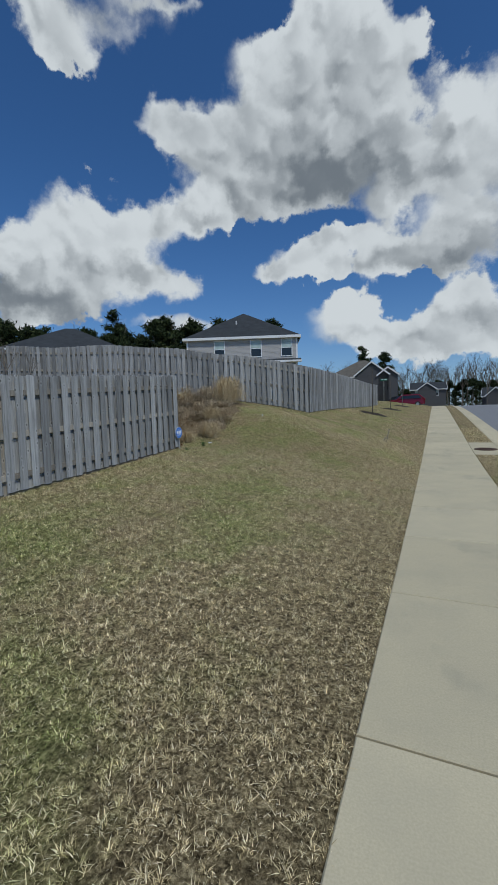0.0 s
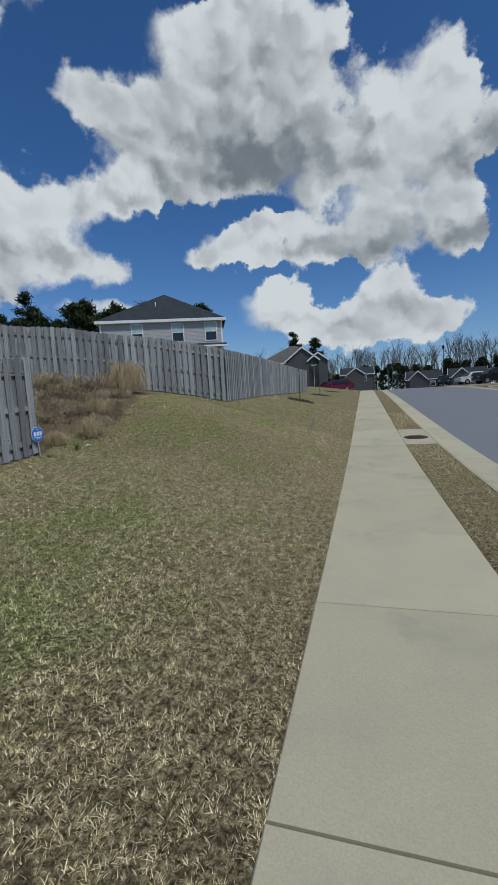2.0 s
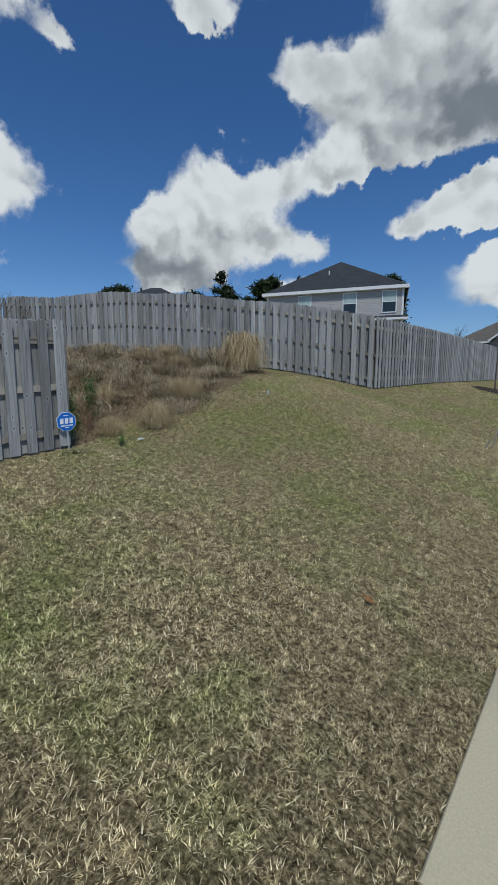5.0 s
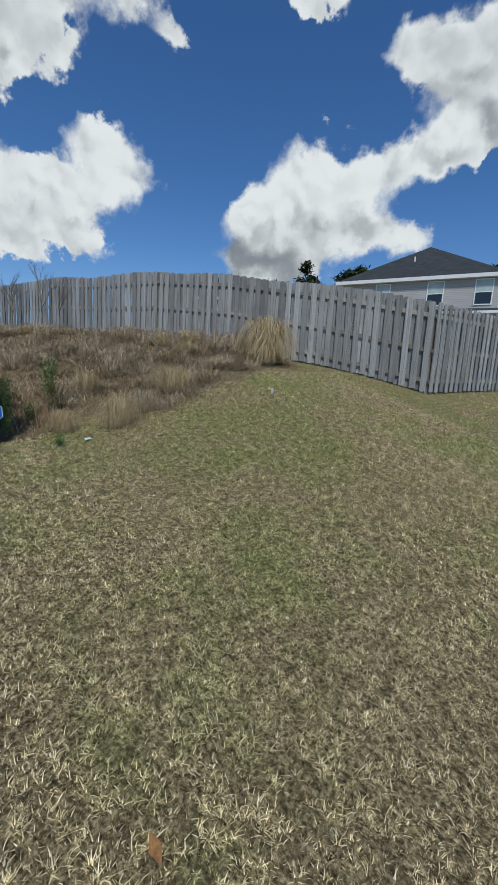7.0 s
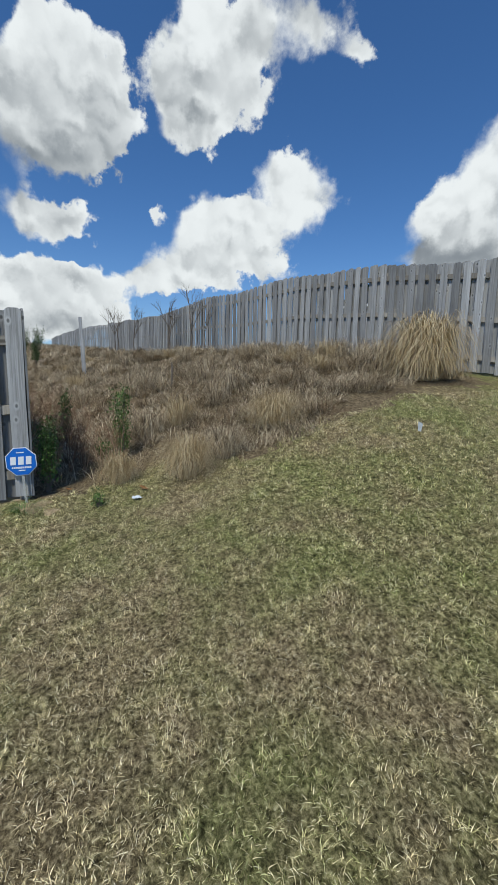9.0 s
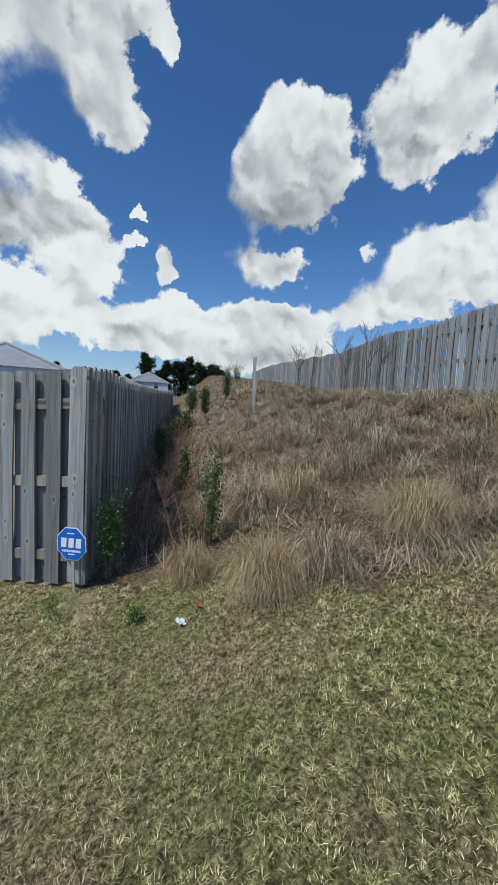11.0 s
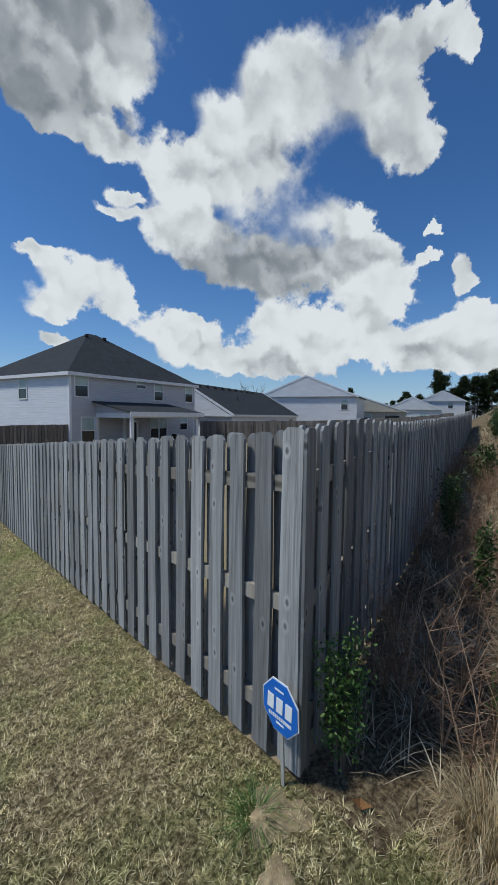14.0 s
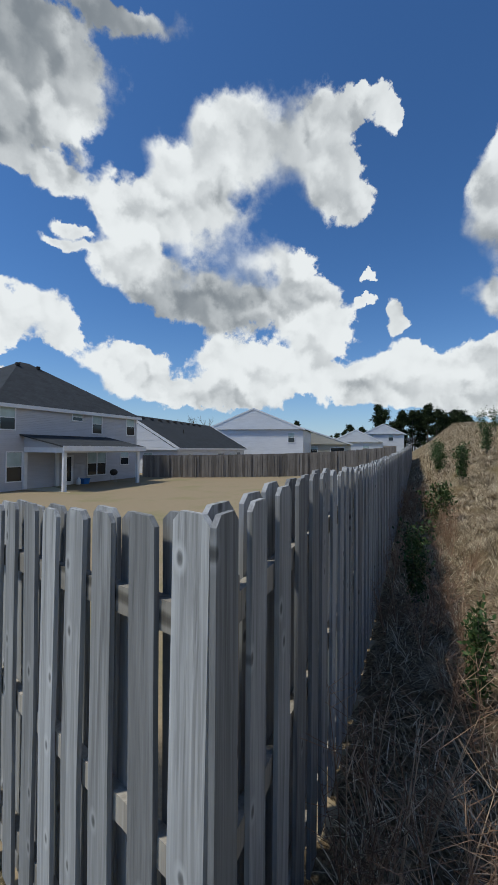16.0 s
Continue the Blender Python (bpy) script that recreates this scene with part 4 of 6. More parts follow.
def simple_house(label, x, y, z, turn, W, D, H, rise, kind, wall, roof, wins=(), gables=(), trim=True):
    """A further house: walls, roof, fascia, windows on its front, small front gables."""
    h = house_at("house", label, x, y, z, turn)
    part("wall", boxes((0, W, 0, D, -0.8, H)), M[wall], h)
    bm = bmesh.new()
    roof_faces(bm, 0, W, 0, D, H, rise, kind, 0.3)
    part("roof", bm, M[roof], h)
    if kind == "gable_y":
        bm = bmesh.new()
        fill(bm, [(0, -0.004, H), (W, -0.004, H), (W / 2, -0.004, H + rise * W / (W + 0.6)), (0, 0.1, H), (W, 0.1, H), (W / 2, 0.1, H + rise * W / (W + 0.6))], [(0, 1, 2), (5, 4, 3)])
        bmesh.ops.translate(bm, verts=bm.verts[:], vec=(0, -0.31, 0))
        part("gable_wall", bm, M[wall], h)
        for ex in (-0.32, W + 0.32):
            bm = bmesh.new()
            beam(bm, (ex, -0.34, H - 0.05), (W / 2, -0.34, H + rise), 0.05, 0.22)
            part("bargeboard", bm, M["trim"], h)
    elif kind == "gable_x":
        for gx, ox in ((-0.33, -0.304), (W + 0.33, W + 0.304)):
            bm = bmesh.new()
            fill(bm, [(ox, 0, H - 0.1), (ox, D, H - 0.1), (ox, D / 2, H + rise * D / (D + 0.6))], [(0, 1, 2) if ox > 0 else (2, 1, 0)])
            part("gable_wall", bm, M[wall], h)
            for ey in (-0.32, D + 0.32):
                bm = bmesh.new()
                beam(bm, (gx, ey, H - 0.05), (gx, D / 2, H + rise), 0.05, 0.22)
                part("bargeboard", bm, M["trim"], h)
    if trim and kind != "gable_y":
        part("fascia", eave_trim(0, W, 0, D, H, 0.3, 0.18), M["trim"], h)
    for wx, wz, ww, wh in wins:
        window(h, face(wx, wz), ww, wh, 0.0 if ww > 1.5 else 0.4)
    for gx, gw, gh, gz0 in gables:
        bm = bmesh.new()
        fill(bm, [(gx, -0.9, gz0), (gx + gw, -0.9, gz0), (gx + gw / 2, -0.9, gz0 + gh), (gx, 3, gz0), (gx + gw, 3, gz0), (gx + gw / 2, 3, gz0 + gh)], [(0, 2, 5, 3), (1, 4, 5, 2)])
        part("gable_roof", bm, M[roof], h)
        part("gable_bay", boxes((gx + 0.2, gx + gw - 0.2, -0.7, 0.0, 0, gz0 + 0.05)), M[wall], h)
        bm = bmesh.new()
        fill(bm, [(gx + 0.2, -0.7, gz0), (gx + gw - 0.2, -0.7, gz0), (gx + gw / 2, -0.7, gz0 + gh * 0.9)], [(0, 1, 2)])
        part("gable_wall", bm, M[wall], h)
        for ex in (gx - 0.05, gx + gw + 0.05):
            bm = bmesh.new()
            beam(bm, (ex, -0.92, gz0), (gx + gw / 2, -0.92, gz0 + gh), 0.06, 0.22)
            part("bargeboard", bm, M["trim"], h)
    return h


# ---- further houses ----
def make_neighbourhood():
    # beyond the garden, over the far fence
    h = simple_house("single-storey white sided house with a long dark roof", -28.4, -22.1, 0.12, 206.9, 20.4, 11.0, 2.7, 3.3, "gable_x", "siding_white", "shingle",
                     [(2.3, 1.2, 0.6, 0.9), (10.2, 1.0, 2.0, 1.1), (14.2, 1.2, 0.8, 0.9), (17.0, 0.9, 1.6, 1.3)])
    for y in (3.6, 5.6):
        window(h, pose(-0.012, y, 0.95, 0, 0, -90), 0.95, 1.25, 0.5)
    for k in range(9):
        x = 1.8 + 1.75 * k
        part("roof_vent", soft_boxes(0.03, (x - 0.22, x + 0.22, 4.75, 5.05, 5.62, 5.86)), M["dark"], h)
    bm = bmesh.new()
    tube(bm, [(6.5, 2.6, 4.1), (6.5, 2.6, 4.75)], [0.06, 0.06], 8)
    part("vent_pipe", bm, M["dark"], h)
    simple_house("two-storey pale grey gabled house", -46.4, -39.2, 0.6, 120, 14.8, 11.0, 5.1, 3.1, "gable_y", "siding_white", "shingle", [(12.6, 3.2, 0.9, 1.4)])
    simple_house("beige single-storey house with brown-grey roof", -59.2, -43.7, 1.0, 124, 19.0, 12.0, 2.7, 3.2, "gable_y", "siding_beige", "shingle_brown", [(12, 1.0, 1.2, 1.3), (15.5, 0.2, 2.4, 1.9)])
    simple_house("pale sided single-storey house with dark roof", -83.5, -41.0, 1.4, 118, 11.0, 15.0, 3.0, 2.7, "gable_y", "siding_white", "shingle", [(2, 1.0, 1.2, 1.3), (7, 1.0, 1.2, 1.3)])
    simple_house("two-storey white sided gabled house", -97.0, -40.5, 2.0, 118, 9.5, 12.0, 4.6, 2.4, "gable_y", "siding_white", "shingle", [(1.5, 3.0, 1, 1.4), (6, 3.0, 1, 1.4)])
    simple_house("white house with twin gables, far along the hill", -122.0, -47.0, 2.2, 112, 13.0, 9.0, 2.4, 2.0, "gable_x", "siding_white", "shingle", [(5.8, 0.8, 1.2, 1.3)], [(0.5, 4.5, 2.0, 2.4), (8.0, 4.5, 2.0, 2.4)])
    # behind the upper fence: a low dark roof among pines
    simple_house("two-storey house with a dark hip roof behind the fence", -37.0, 26.0, 3.3, 40, 11.0, 10.0, 5.2, 3.0, "hip", "siding_taupe", "shingle", [(3, 1, 1, 1.3)])
    # along the street
    simple_house("two-storey dark sided house with white-trimmed gables", -16.8, 70.0, 2.1, 4, 11.0, 10.0, 5.3, 3.2, "hip", "siding_dark", "shingle_brown",
                 [(8.1, 0.9, 0.9, 1.7), (7.0, 3.6, 1.5, 1.3), (9.6, 3.6, 0.8, 1.2)], [(4.6, 5.6, 2.2, 5.3), (8.2, 3.4, 1.3, 5.2)])
    simple_house("small dark two-storey house with white trim", -5.5, 112.0, 2.0, 3, 8.0, 9.0, 4.6, 2.0, "gable_x", "siding_dark", "shingle", [(1.0, 3.0, 0.9, 1.3), (5.4, 3.0, 0.9, 1.3)], [(1.4, 4.6, 1.7, 4.5)])
    for x, y, t in ((11.0, 120.0, -8), (21.0, 118.0, -10), (31.0, 112.0, -14)):
        simple_house("single-storey dark house with a white gable", x, y, 1.9, t, 8.5, 9.0, 2.6, 2.4, "gable_x", "siding_dark", "shingle", [(5.8, 0.8, 1.2, 1.3)], [(0.6, 4.6, 2.2, 2.6)])
    simple_house("grey house with steep white-trimmed gables", 24.0, 62.0, 1.5, 250, 13.0, 10.0, 3.4, 4.2, "gable_x", "siding_taupe", "shingle", [(5.6, 1, 1.2, 1.4)], [(0.8, 4.2, 3.4, 3.6), (7.6, 4.4, 3.6, 3.6)])
    simple_house("white sided house with steep gables", 23.5, 82.0, 1.7, 255, 12.0, 10.0, 3.2, 3.6, "gable_x", "siding_white", "shingle", [(5, 1, 1.2, 1.4)], [(0.8, 4.0, 3.0, 3.3), (7.0, 4.0, 3.0, 3.3)])


make_neighbourhood()


def yard_fences():
    fence("wooden_fence", (-23.9, -20.8), (-36.5, -4.6), "brown-grey wooden privacy fence across the end of the yard", -1, "picket_brown", back=True, pitch=0.2)
    fence("wooden_fence", (-11.9, -17.3), (-6.0, -15.6), "brown-grey wooden privacy fence joining the house", -1, "picket_brown", back=True, pitch=0.2)
    fence("wooden_fence", (-37.5, -5.0), (-70.0, -22.0), "brown-grey wooden fence far across the yards", 1, "picket_brown", back=False, pitch=0.24)


yard_fences()


# ---- things on the patio ----
def patio_things():
    m = YARD_HOUSE.matrix_basis
    grill = thing("kettle_grill", "black kettle grill on thin legs on the patio", "grill", m @ pose(8.15, -1.4, 0.09))
    bm = bmesh.new()
    bmesh.ops.create_uvsphere(bm, u_segments=20, v_segments=12, radius=0.28)
    for v in bm.verts:
        v.co.z = v.co.z * 0.85 + 0.78
    part("bowl", bm, M["dark"], grill, smooth_faces=True)
    for k in range(3):
        bm = bmesh.new()
        q = k * math.tau / 3
        tube(bm, [(0.16 * math.cos(q), 0.16 * math.sin(q), 0.62), (0.3 * math.cos(q), 0.3 * math.sin(q), 0)], [0.016, 0.016], 8)
        part("leg", bm, M["rim"], grill)
    bin_ = thing("storage_tub", "blue plastic tub on the patio", "tub", m @ pose(6.3, -0.5, 0.09))
    bm = bmesh.new()
    fill(bm, [(-0.22, -0.16, 0), (0.22, -0.16, 0), (0.22, 0.16, 0), (-0.22, 0.16, 0), (-0.28, -0.21, 0.38), (0.28, -0.21, 0.38), (0.28, 0.21, 0.38), (-0.28, 0.21, 0.38)],
         [(3, 2, 1, 0), (0, 1, 5, 4), (1, 2, 6, 5), (2, 3, 7, 6), (3, 0, 4, 7)])
    part("tub", bm, M["plastic_blue"], bin_)
    part("lid", soft_boxes(0.015, (-0.3, 0.3, -0.23, 0.23, 0.36, 0.42)), M["plastic_blue"], bin_)
    jug = thing("water_jug", "white plastic jug beside the tub", "jug", m @ pose(5.8, -0.45, 0.09))
    bm = bmesh.new()
    tube(bm, [(0, 0, 0), (0, 0, 0.03), (0, 0, 0.36), (0, 0, 0.44), (0, 0, 0.5)], [0.12, 0.14, 0.14, 0.06, 0.05], 14)
    part("body", bm, M["sign_white"], jug, smooth_faces=True)


patio_things()


# ---- street furniture, vehicles ----
def manhole():
    y = 15.9
    t = thing("manhole_cover", "rusty cast iron manhole cover set in the concrete", "manhole", pose(1.62, y, float(street_z(y)) - Z0 + 0.004, math.degrees(math.atan(0.04))))
    bm = bmesh.new()
    for r0, z0, r1, z1 in ((0.36, 0.0, 0.34, 0.018), (0.30, 0.018, 0.29, 0.012)):
        tube(bm, [(0, 0, z0 - 0.01), (0, 0, z1)], [r0, r1], 32)
    part("ring", bm, M["rust"], t)
    bm = bmesh.new()
    tube(bm, [(0, 0, 0.0), (0, 0, 0.022)], [0.28, 0.275], 32)
    for k in range(-4, 5):
        box(bm, -0.2, 0.2, k * 0.045 - 0.012, k * 0.045 + 0.012, 0.02, 0.027)
    part("lid", bm, M["rust"], t)


manhole()


def vehicle(name, label, m, paint, kind="suv"):
    """A parked vehicle: profile body with cabin, windows, wheels and lamps."""
    t = thing(name, label, "car", m)
    L, W = 4.6, 1.85
    top = [(0.0, 0.55), (0.05, 0.95), (0.95, 1.05), (1.55, 1.60), (1.9, 1.68), (3.9, 1.66), (4.45, 1.15), (4.58, 0.9), (4.6, 0.5)]
    if kind == "truck":
        L = 5.6
        top = [(0.0, 0.6), (0.05, 1.08), (1.15, 1.15), (1.7, 1.75), (2.0, 1.82), (3.2, 1.8), (3.5, 1.2), (5.55, 1.18), (5.6, 0.6)]
    low = [(L - 0.05, 0.38), (L - 0.55, 0.32), (0.5, 0.32), (0.05, 0.4)]
    pts = top + low
    bm = bmesh.new()
    rings = []
    for y, inset in ((-W / 2, 0.10), (-W / 2 + 0.06, 0.0), (W / 2 - 0.06, 0.0), (W / 2, 0.10)):
        ring = []
        for x, z in pts:
            tuck = max(0.0, z - 1.05) * 0.28
            ring.append(bm.verts.new((x - L / 2, math.copysign(abs(y) - tuck, y), z - (inset * 0.4 if z > 1 else 0))))
        rings.append(ring)
    for r0, r1 in zip(rings, rings[1:]):
        for k in range(len(pts)):
            j = (k + 1) % len(pts)
            bm.faces.new((r0[k], r0[j], r1[j], r1[k]))
    bm.faces.new(rings[0][::-1])
    bm.faces.new(rings[-1])
    bmesh.ops.recalc_face_normals(bm, faces=bm.faces[:])
    part("body", bm, M[paint], t)
    x0, x1 = (1.35, 4.15) if kind == "suv" else (1.5, 3.25)
    for s in (-1, 1):
        bm = bmesh.new()
        y = s * (W / 2 + 0.004)
        v = []
        for off in (0.0, 0.02):
            v += [(x0 - L / 2, s * (W / 2 - 0.015 + off), 1.12), (x1 - L / 2, s * (W / 2 - 0.015 + off), 1.12), (x1 - 0.35 - L / 2, s * (W / 2 - 0.12 + off), 1.54), (x0 + 0.4 - L / 2, s * (W / 2 - 0.12 + off), 1.54)]
        fill(bm, v, [(0, 1, 2, 3), (7, 6, 5, 4), (0, 4, 5, 1), (2, 6, 7, 3)])
        bmesh.ops.recalc_face_normals(bm, faces=bm.faces[:])
        part("side_window", bm, M["glass"], t)
        part("headlight", soft_boxes(0.02, (-L / 2 - 0.01, -L / 2 + 0.2, s * 0.66 - 0.16, s * 0.66 + 0.16, 0.78, 0.92)), M["rim"], t)
        part("tail_light", soft_boxes(0.02, (L / 2 - 0.16, L / 2 + 0.01, s * 0.72 - 0.12, s * 0.72 + 0.12, 0.9, 1.12)), M["lamp_red"], t)
        for wx in (0.9, L - 0.95):
            bm = bmesh.new()
            y0 = s * (W / 2 - 0.2)
            tube(bm, [(wx - L / 2, y0, 0.36), (wx - L / 2, y0 + s * 0.03, 0.36), (wx - L / 2, y0 + s * 0.21, 0.36), (wx - L / 2, y0 + s * 0.235, 0.36)], [0.33, 0.36, 0.36, 0.33], 20)
            wheel = part("wheel", bm, M["tyre"], t)
            bm = bmesh.new()
            tube(bm, [(wx - L / 2, y0 + s * 0.1, 0.36), (wx - L / 2, y0 + s * 0.242, 0.36)], [0.22, 0.21], 16)
            part("rim", bm, M["rim"], wheel)
    bm = bmesh.new()
    a0, b0 = (1.02, 1.13), (1.56, 1.62)
    fill(bm, [(a0[0] - L / 2, -0.78, a0[1] - 0.02), (a0[0] - L / 2, 0.78, a0[1] - 0.02), (b0[0] - L / 2 - 0.03, 0.62, b0[1] - 0.02), (b0[0] - L / 2 - 0.03, -0.62, b0[1] - 0.02)], [(0, 1, 2, 3)])
    bmesh.ops.translate(bm, verts=bm.verts[:], vec=(-0.02, 0, 0.03))
    part("windscreen", bm, M["glass"], t)
    return t


def road_z(y):
    return float(street_z(y)) - Z0


vehicle("suv", "dark red compact suv parked across a driveway", pose(-3.5, 61.0, road_z(61) + 0.02, 0, 0, 4), "car_red")
vehicle("suv", "black suv parked beside the dark house", pose(-5.0, 67.5, road_z(66) + 0.02, 0, 0, 30), "car_black")
vehicle("pickup_truck", "black pickup truck parked at the kerb", pose(13.0, 78.0, road_z(75), 0, 0, 80), "car_black", "truck")
vehicle("suv", "dark suv parked on a driveway across the street", pose(17.2, 50.0, road_z(50) + 0.05, 0, 0, 12), "car_black")
vehicle("pickup_truck", "dark pickup truck parked on a driveway", pose(15.6, 58.0, road_z(58) + 0.05, 0, 0, 15), "car_black", "truck")
vehicle("suv", "white suv parked on a driveway", pose(15.0, 67.0, road_z(67) + 0.05, 0, 0, 15), "car_white")


def driveways():
    for x0, x1, y in ((ROAD_R + 0.62, 21, 49.0), (ROAD_R + 0.62, 20, 57.5), (-9, WALK_L - 0.01, 61.0)):
        d = tagged(link_mesh("driveway", boxes((x0, x1, y - 2.4, y + 2.4, road_z(y) - 0.2, road_z(y) + 0.035)), M["concrete"]), "pale concrete driveway", "driveway", kind="structure")


driveways()


def street_pole():
    p = thing("street_lamp", "slim black street lamp post beside the road", "street lamp", pose(11.9, 72.0, gz(11.9, 72.0)))
    bm = bmesh.new()
    tube(bm, [(0, 0, 0), (0, 0, 0.5), (0, 0, 5.6)], [0.12, 0.08, 0.05], 10)
    part("pole", bm, M["dark"], p)
    bm = bmesh.new()
    tube(bm, [(0, 0, 5.6), (0, 0, 5.7), (0, 0, 6.05), (0, 0, 6.2)], [0.06, 0.18, 0.2, 0.03], 10)
    part("lantern", bm, M["dark"], p)


street_pole()


def street_name_sign():
    t = thing("street_sign", "green street name sign on a grey post", "sign", pose(-6.2, 58.0, gz(-6.2, 58.0), 0, 0, 8))
    bm = bmesh.new()
    tube(bm, [(0, 0, -0.2), (0, 0, 2.75)], [0.03, 0.03], 8)
    part("post", bm, M["galv"], t)
    part("plate", soft_boxes(0.004, (-0.45, 0.45, -0.008, 0.008, 2.77, 3.0)), M["sign_green"], t)
    part("lettering", boxes((-0.36, -0.06, -0.011, -0.009, 2.85, 2.92), (0.0, 0.34, -0.011, -0.009, 2.85, 2.92)), M["sign_white"], t)


street_name_sign()


# ---- the yard sign by the fence corner ----
def yard_sign():
    x, y = -5.92, 8.84
    t = thing("yard_sign", "blue octagonal security yard sign on a pale metal stake", "sign", pose(x, y, gz(x, y), 0, -3, 88))
    bm = bmesh.new()
    box(bm, -0.012, 0.012, 0.004, 0.012, -0.12, 0.46)
    part("stake", bm, M["galv"], t)

    def octagon(bm, r, y0, y1, zc):
        v = []
        for yy in (y0, y1):
            v += [(r * math.sin((k + 0.5) * math.pi / 4), yy, zc + r * math.cos((k + 0.5) * math.pi / 4)) for k in range(8)]
        fill(bm, v, [tuple(range(7, -1, -1)), tuple(range(8, 16))] + [(k, (k + 1) % 8, 8 + (k + 1) % 8, 8 + k) for k in range(8)])
        bmesh.ops.recalc_face_normals(bm, faces=bm.faces[:])

    Z = 0.42
    bm = bmesh.new()
    octagon(bm, 0.150, -0.002, 0.003, Z)
    board = part("border", bm, M["sign_white"], t)
    bm = bmesh.new()
    octagon(bm, 0.142, -0.006, -0.0025, Z)
    part("panel", bm, M["sign_blue"], t)
    # the mark in the middle as three plain white blocks, and bars for the small lines
    bm = bmesh.new()

    def slab(pts):
        n = len(pts)
        v = [(px, -0.009, Z + pz) for px, pz in pts] + [(px, -0.0065, Z + pz) for px, pz in pts]
        fill(bm, v, [tuple(range(n)), tuple(range(2 * n - 1, n - 1, -1))] + [(k, n + k, n + (k + 1) % n, (k + 1) % n) for k in range(n)])

    for x0 in (-0.098, -0.028, 0.042):
        slab([(x0, -0.03), (x0 + 0.05, -0.03), (x0 + 0.058, 0.05), (x0 + 0.008, 0.05)])
    bmesh.ops.recalc_face_normals(bm, faces=bm.faces[:])
    part("emblem", bm, M["sign_white"], t)
    bm = bmesh.new()
    for z, w, h in ((0.085, 0.035, 0.010),):
        box(bm, -w, w, -0.008, -0.0062, Z + z, Z + z + h)
    for k in range(11):
        cx = -0.082 + k * 0.0164
        box(bm, cx - 0.006, cx + 0.006, -0.008, -0.0062, Z - 0.068, Z - 0.050)
    box(bm, -0.03, 0.03, -0.008, -0.0062, Z - 0.092, Z - 0.082)
    part("small_print", bm, M["sign_white"], t)


yard_sign()


# ---- small plants and posts ----
def hill_post():
    x, y = -17.2, 7.95
    t = thing("wooden_post", "leaning grey wooden post standing on the bank", "post", pose(x, y, gz(x, y), 2, -1.5))
    bm = boxes((-0.05, 0.05, -0.05, 0.05, -0.3, 1.95))
    for v in bm.verts:
        if v.co.z > 1:
            v.co.x *= 0.85
    part("post", bm, M["picket"], t)
    bm = bmesh.new()
    beam(bm, (0.02, 0.07, 1.2), (0.35, 0.1, 0.0), 0.03, 0.05)
    part("brace", bm, M["picket"], t)


hill_post()


def survey_stake():
    x, y = -10.2, 10.55
    t = thing("stake", "short dark weathered wooden stake in the dry grass", "stake", pose(x, y, gz(x, y), 0, 8))
    part("stake", soft_boxes(0.004, (-0.022, 0.022, -0.012, 0.012, -0.1, 0.5)), M["picket_brown"], t)


survey_stake()


def lawn_stakes():
    """A tall and a short leaning stake where the lawn drops towards the sidewalk."""
    for x, y, h, lean in ((-1.48, 14.95, 0.46, 12), (-1.56, 14.80, 0.16, 24)):
        t = thing("lawn_stake", "pale weathered wooden stake leaning in the lawn", "stake", pose(x, y, gz(x, y), 0, lean), group="stakes in the lawn")
        bm = soft_boxes(0.004, (-0.02, 0.02, -0.011, 0.011, -0.1, h))
        for v in bm.verts:
            if v.co.z < 0:
                v.co.x *= 0.3
        part("stake", bm, M["rail"], t)


lawn_stakes()


def bush(label, x, y, h, w, count, leaf, seed, material="leaf", stems=5):
    rng = np.random.default_rng(seed)
    t = thing("shrub", label, "shrub", pose(x, y, gz(x, y)))
    bm = bmesh.new()
    tips = []
    for k in range(stems):
        q = rng.uniform(0, math.tau)
        r = rng.uniform(0.1, 0.5) * w
        tip = (r * math.cos(q), r * math.sin(q), h * rng.uniform(0.7, 1.0))
        tube(bm, [(0.02 * math.cos(q), 0.02 * math.sin(q), -0.05), (tip[0] * 0.4, tip[1] * 0.4, tip[2] * 0.5), tip], [0.008, 0.006, 0.002], 5)
        tips.append(tip)
    part("stem", bm, M["twig"], t)
    verts = []
    for k, tip in enumerate(tips):
        n = count // stems
        f = rng.uniform(0.25, 1.05, n)
        base = np.outer(f, np.array(tip))
        verts.append(base + rng.normal(0, 1, (n, 3)) * np.array((w * 0.16, w * 0.16, 0.05)))
    c = np.concatenate(verts)
    n = len(c)
    a = rng.normal(0, 1, (n, 3)) + np.array((0, 0, 0.6))
    a /= np.linalg.norm(a, axis=1)[:, None]
    b = np.cross(a, rng.normal(0, 1, (n, 3)))
    b /= np.linalg.norm(b, axis=1)[:, None]
    s = rng.uniform(0.6, 1.3, (n, 1)) * leaf
    v = np.stack((c, c + a * s * 0.5 + b * s * 0.22, c + a * s, c + a * s * 0.5 - b * s * 0.22), 1).reshape(-1, 3)
    ob = new("foliage", array_mesh("foliage", v, np.arange(4 * n), np.full(n, 4), M[material]))
    ob.parent = t
    return t


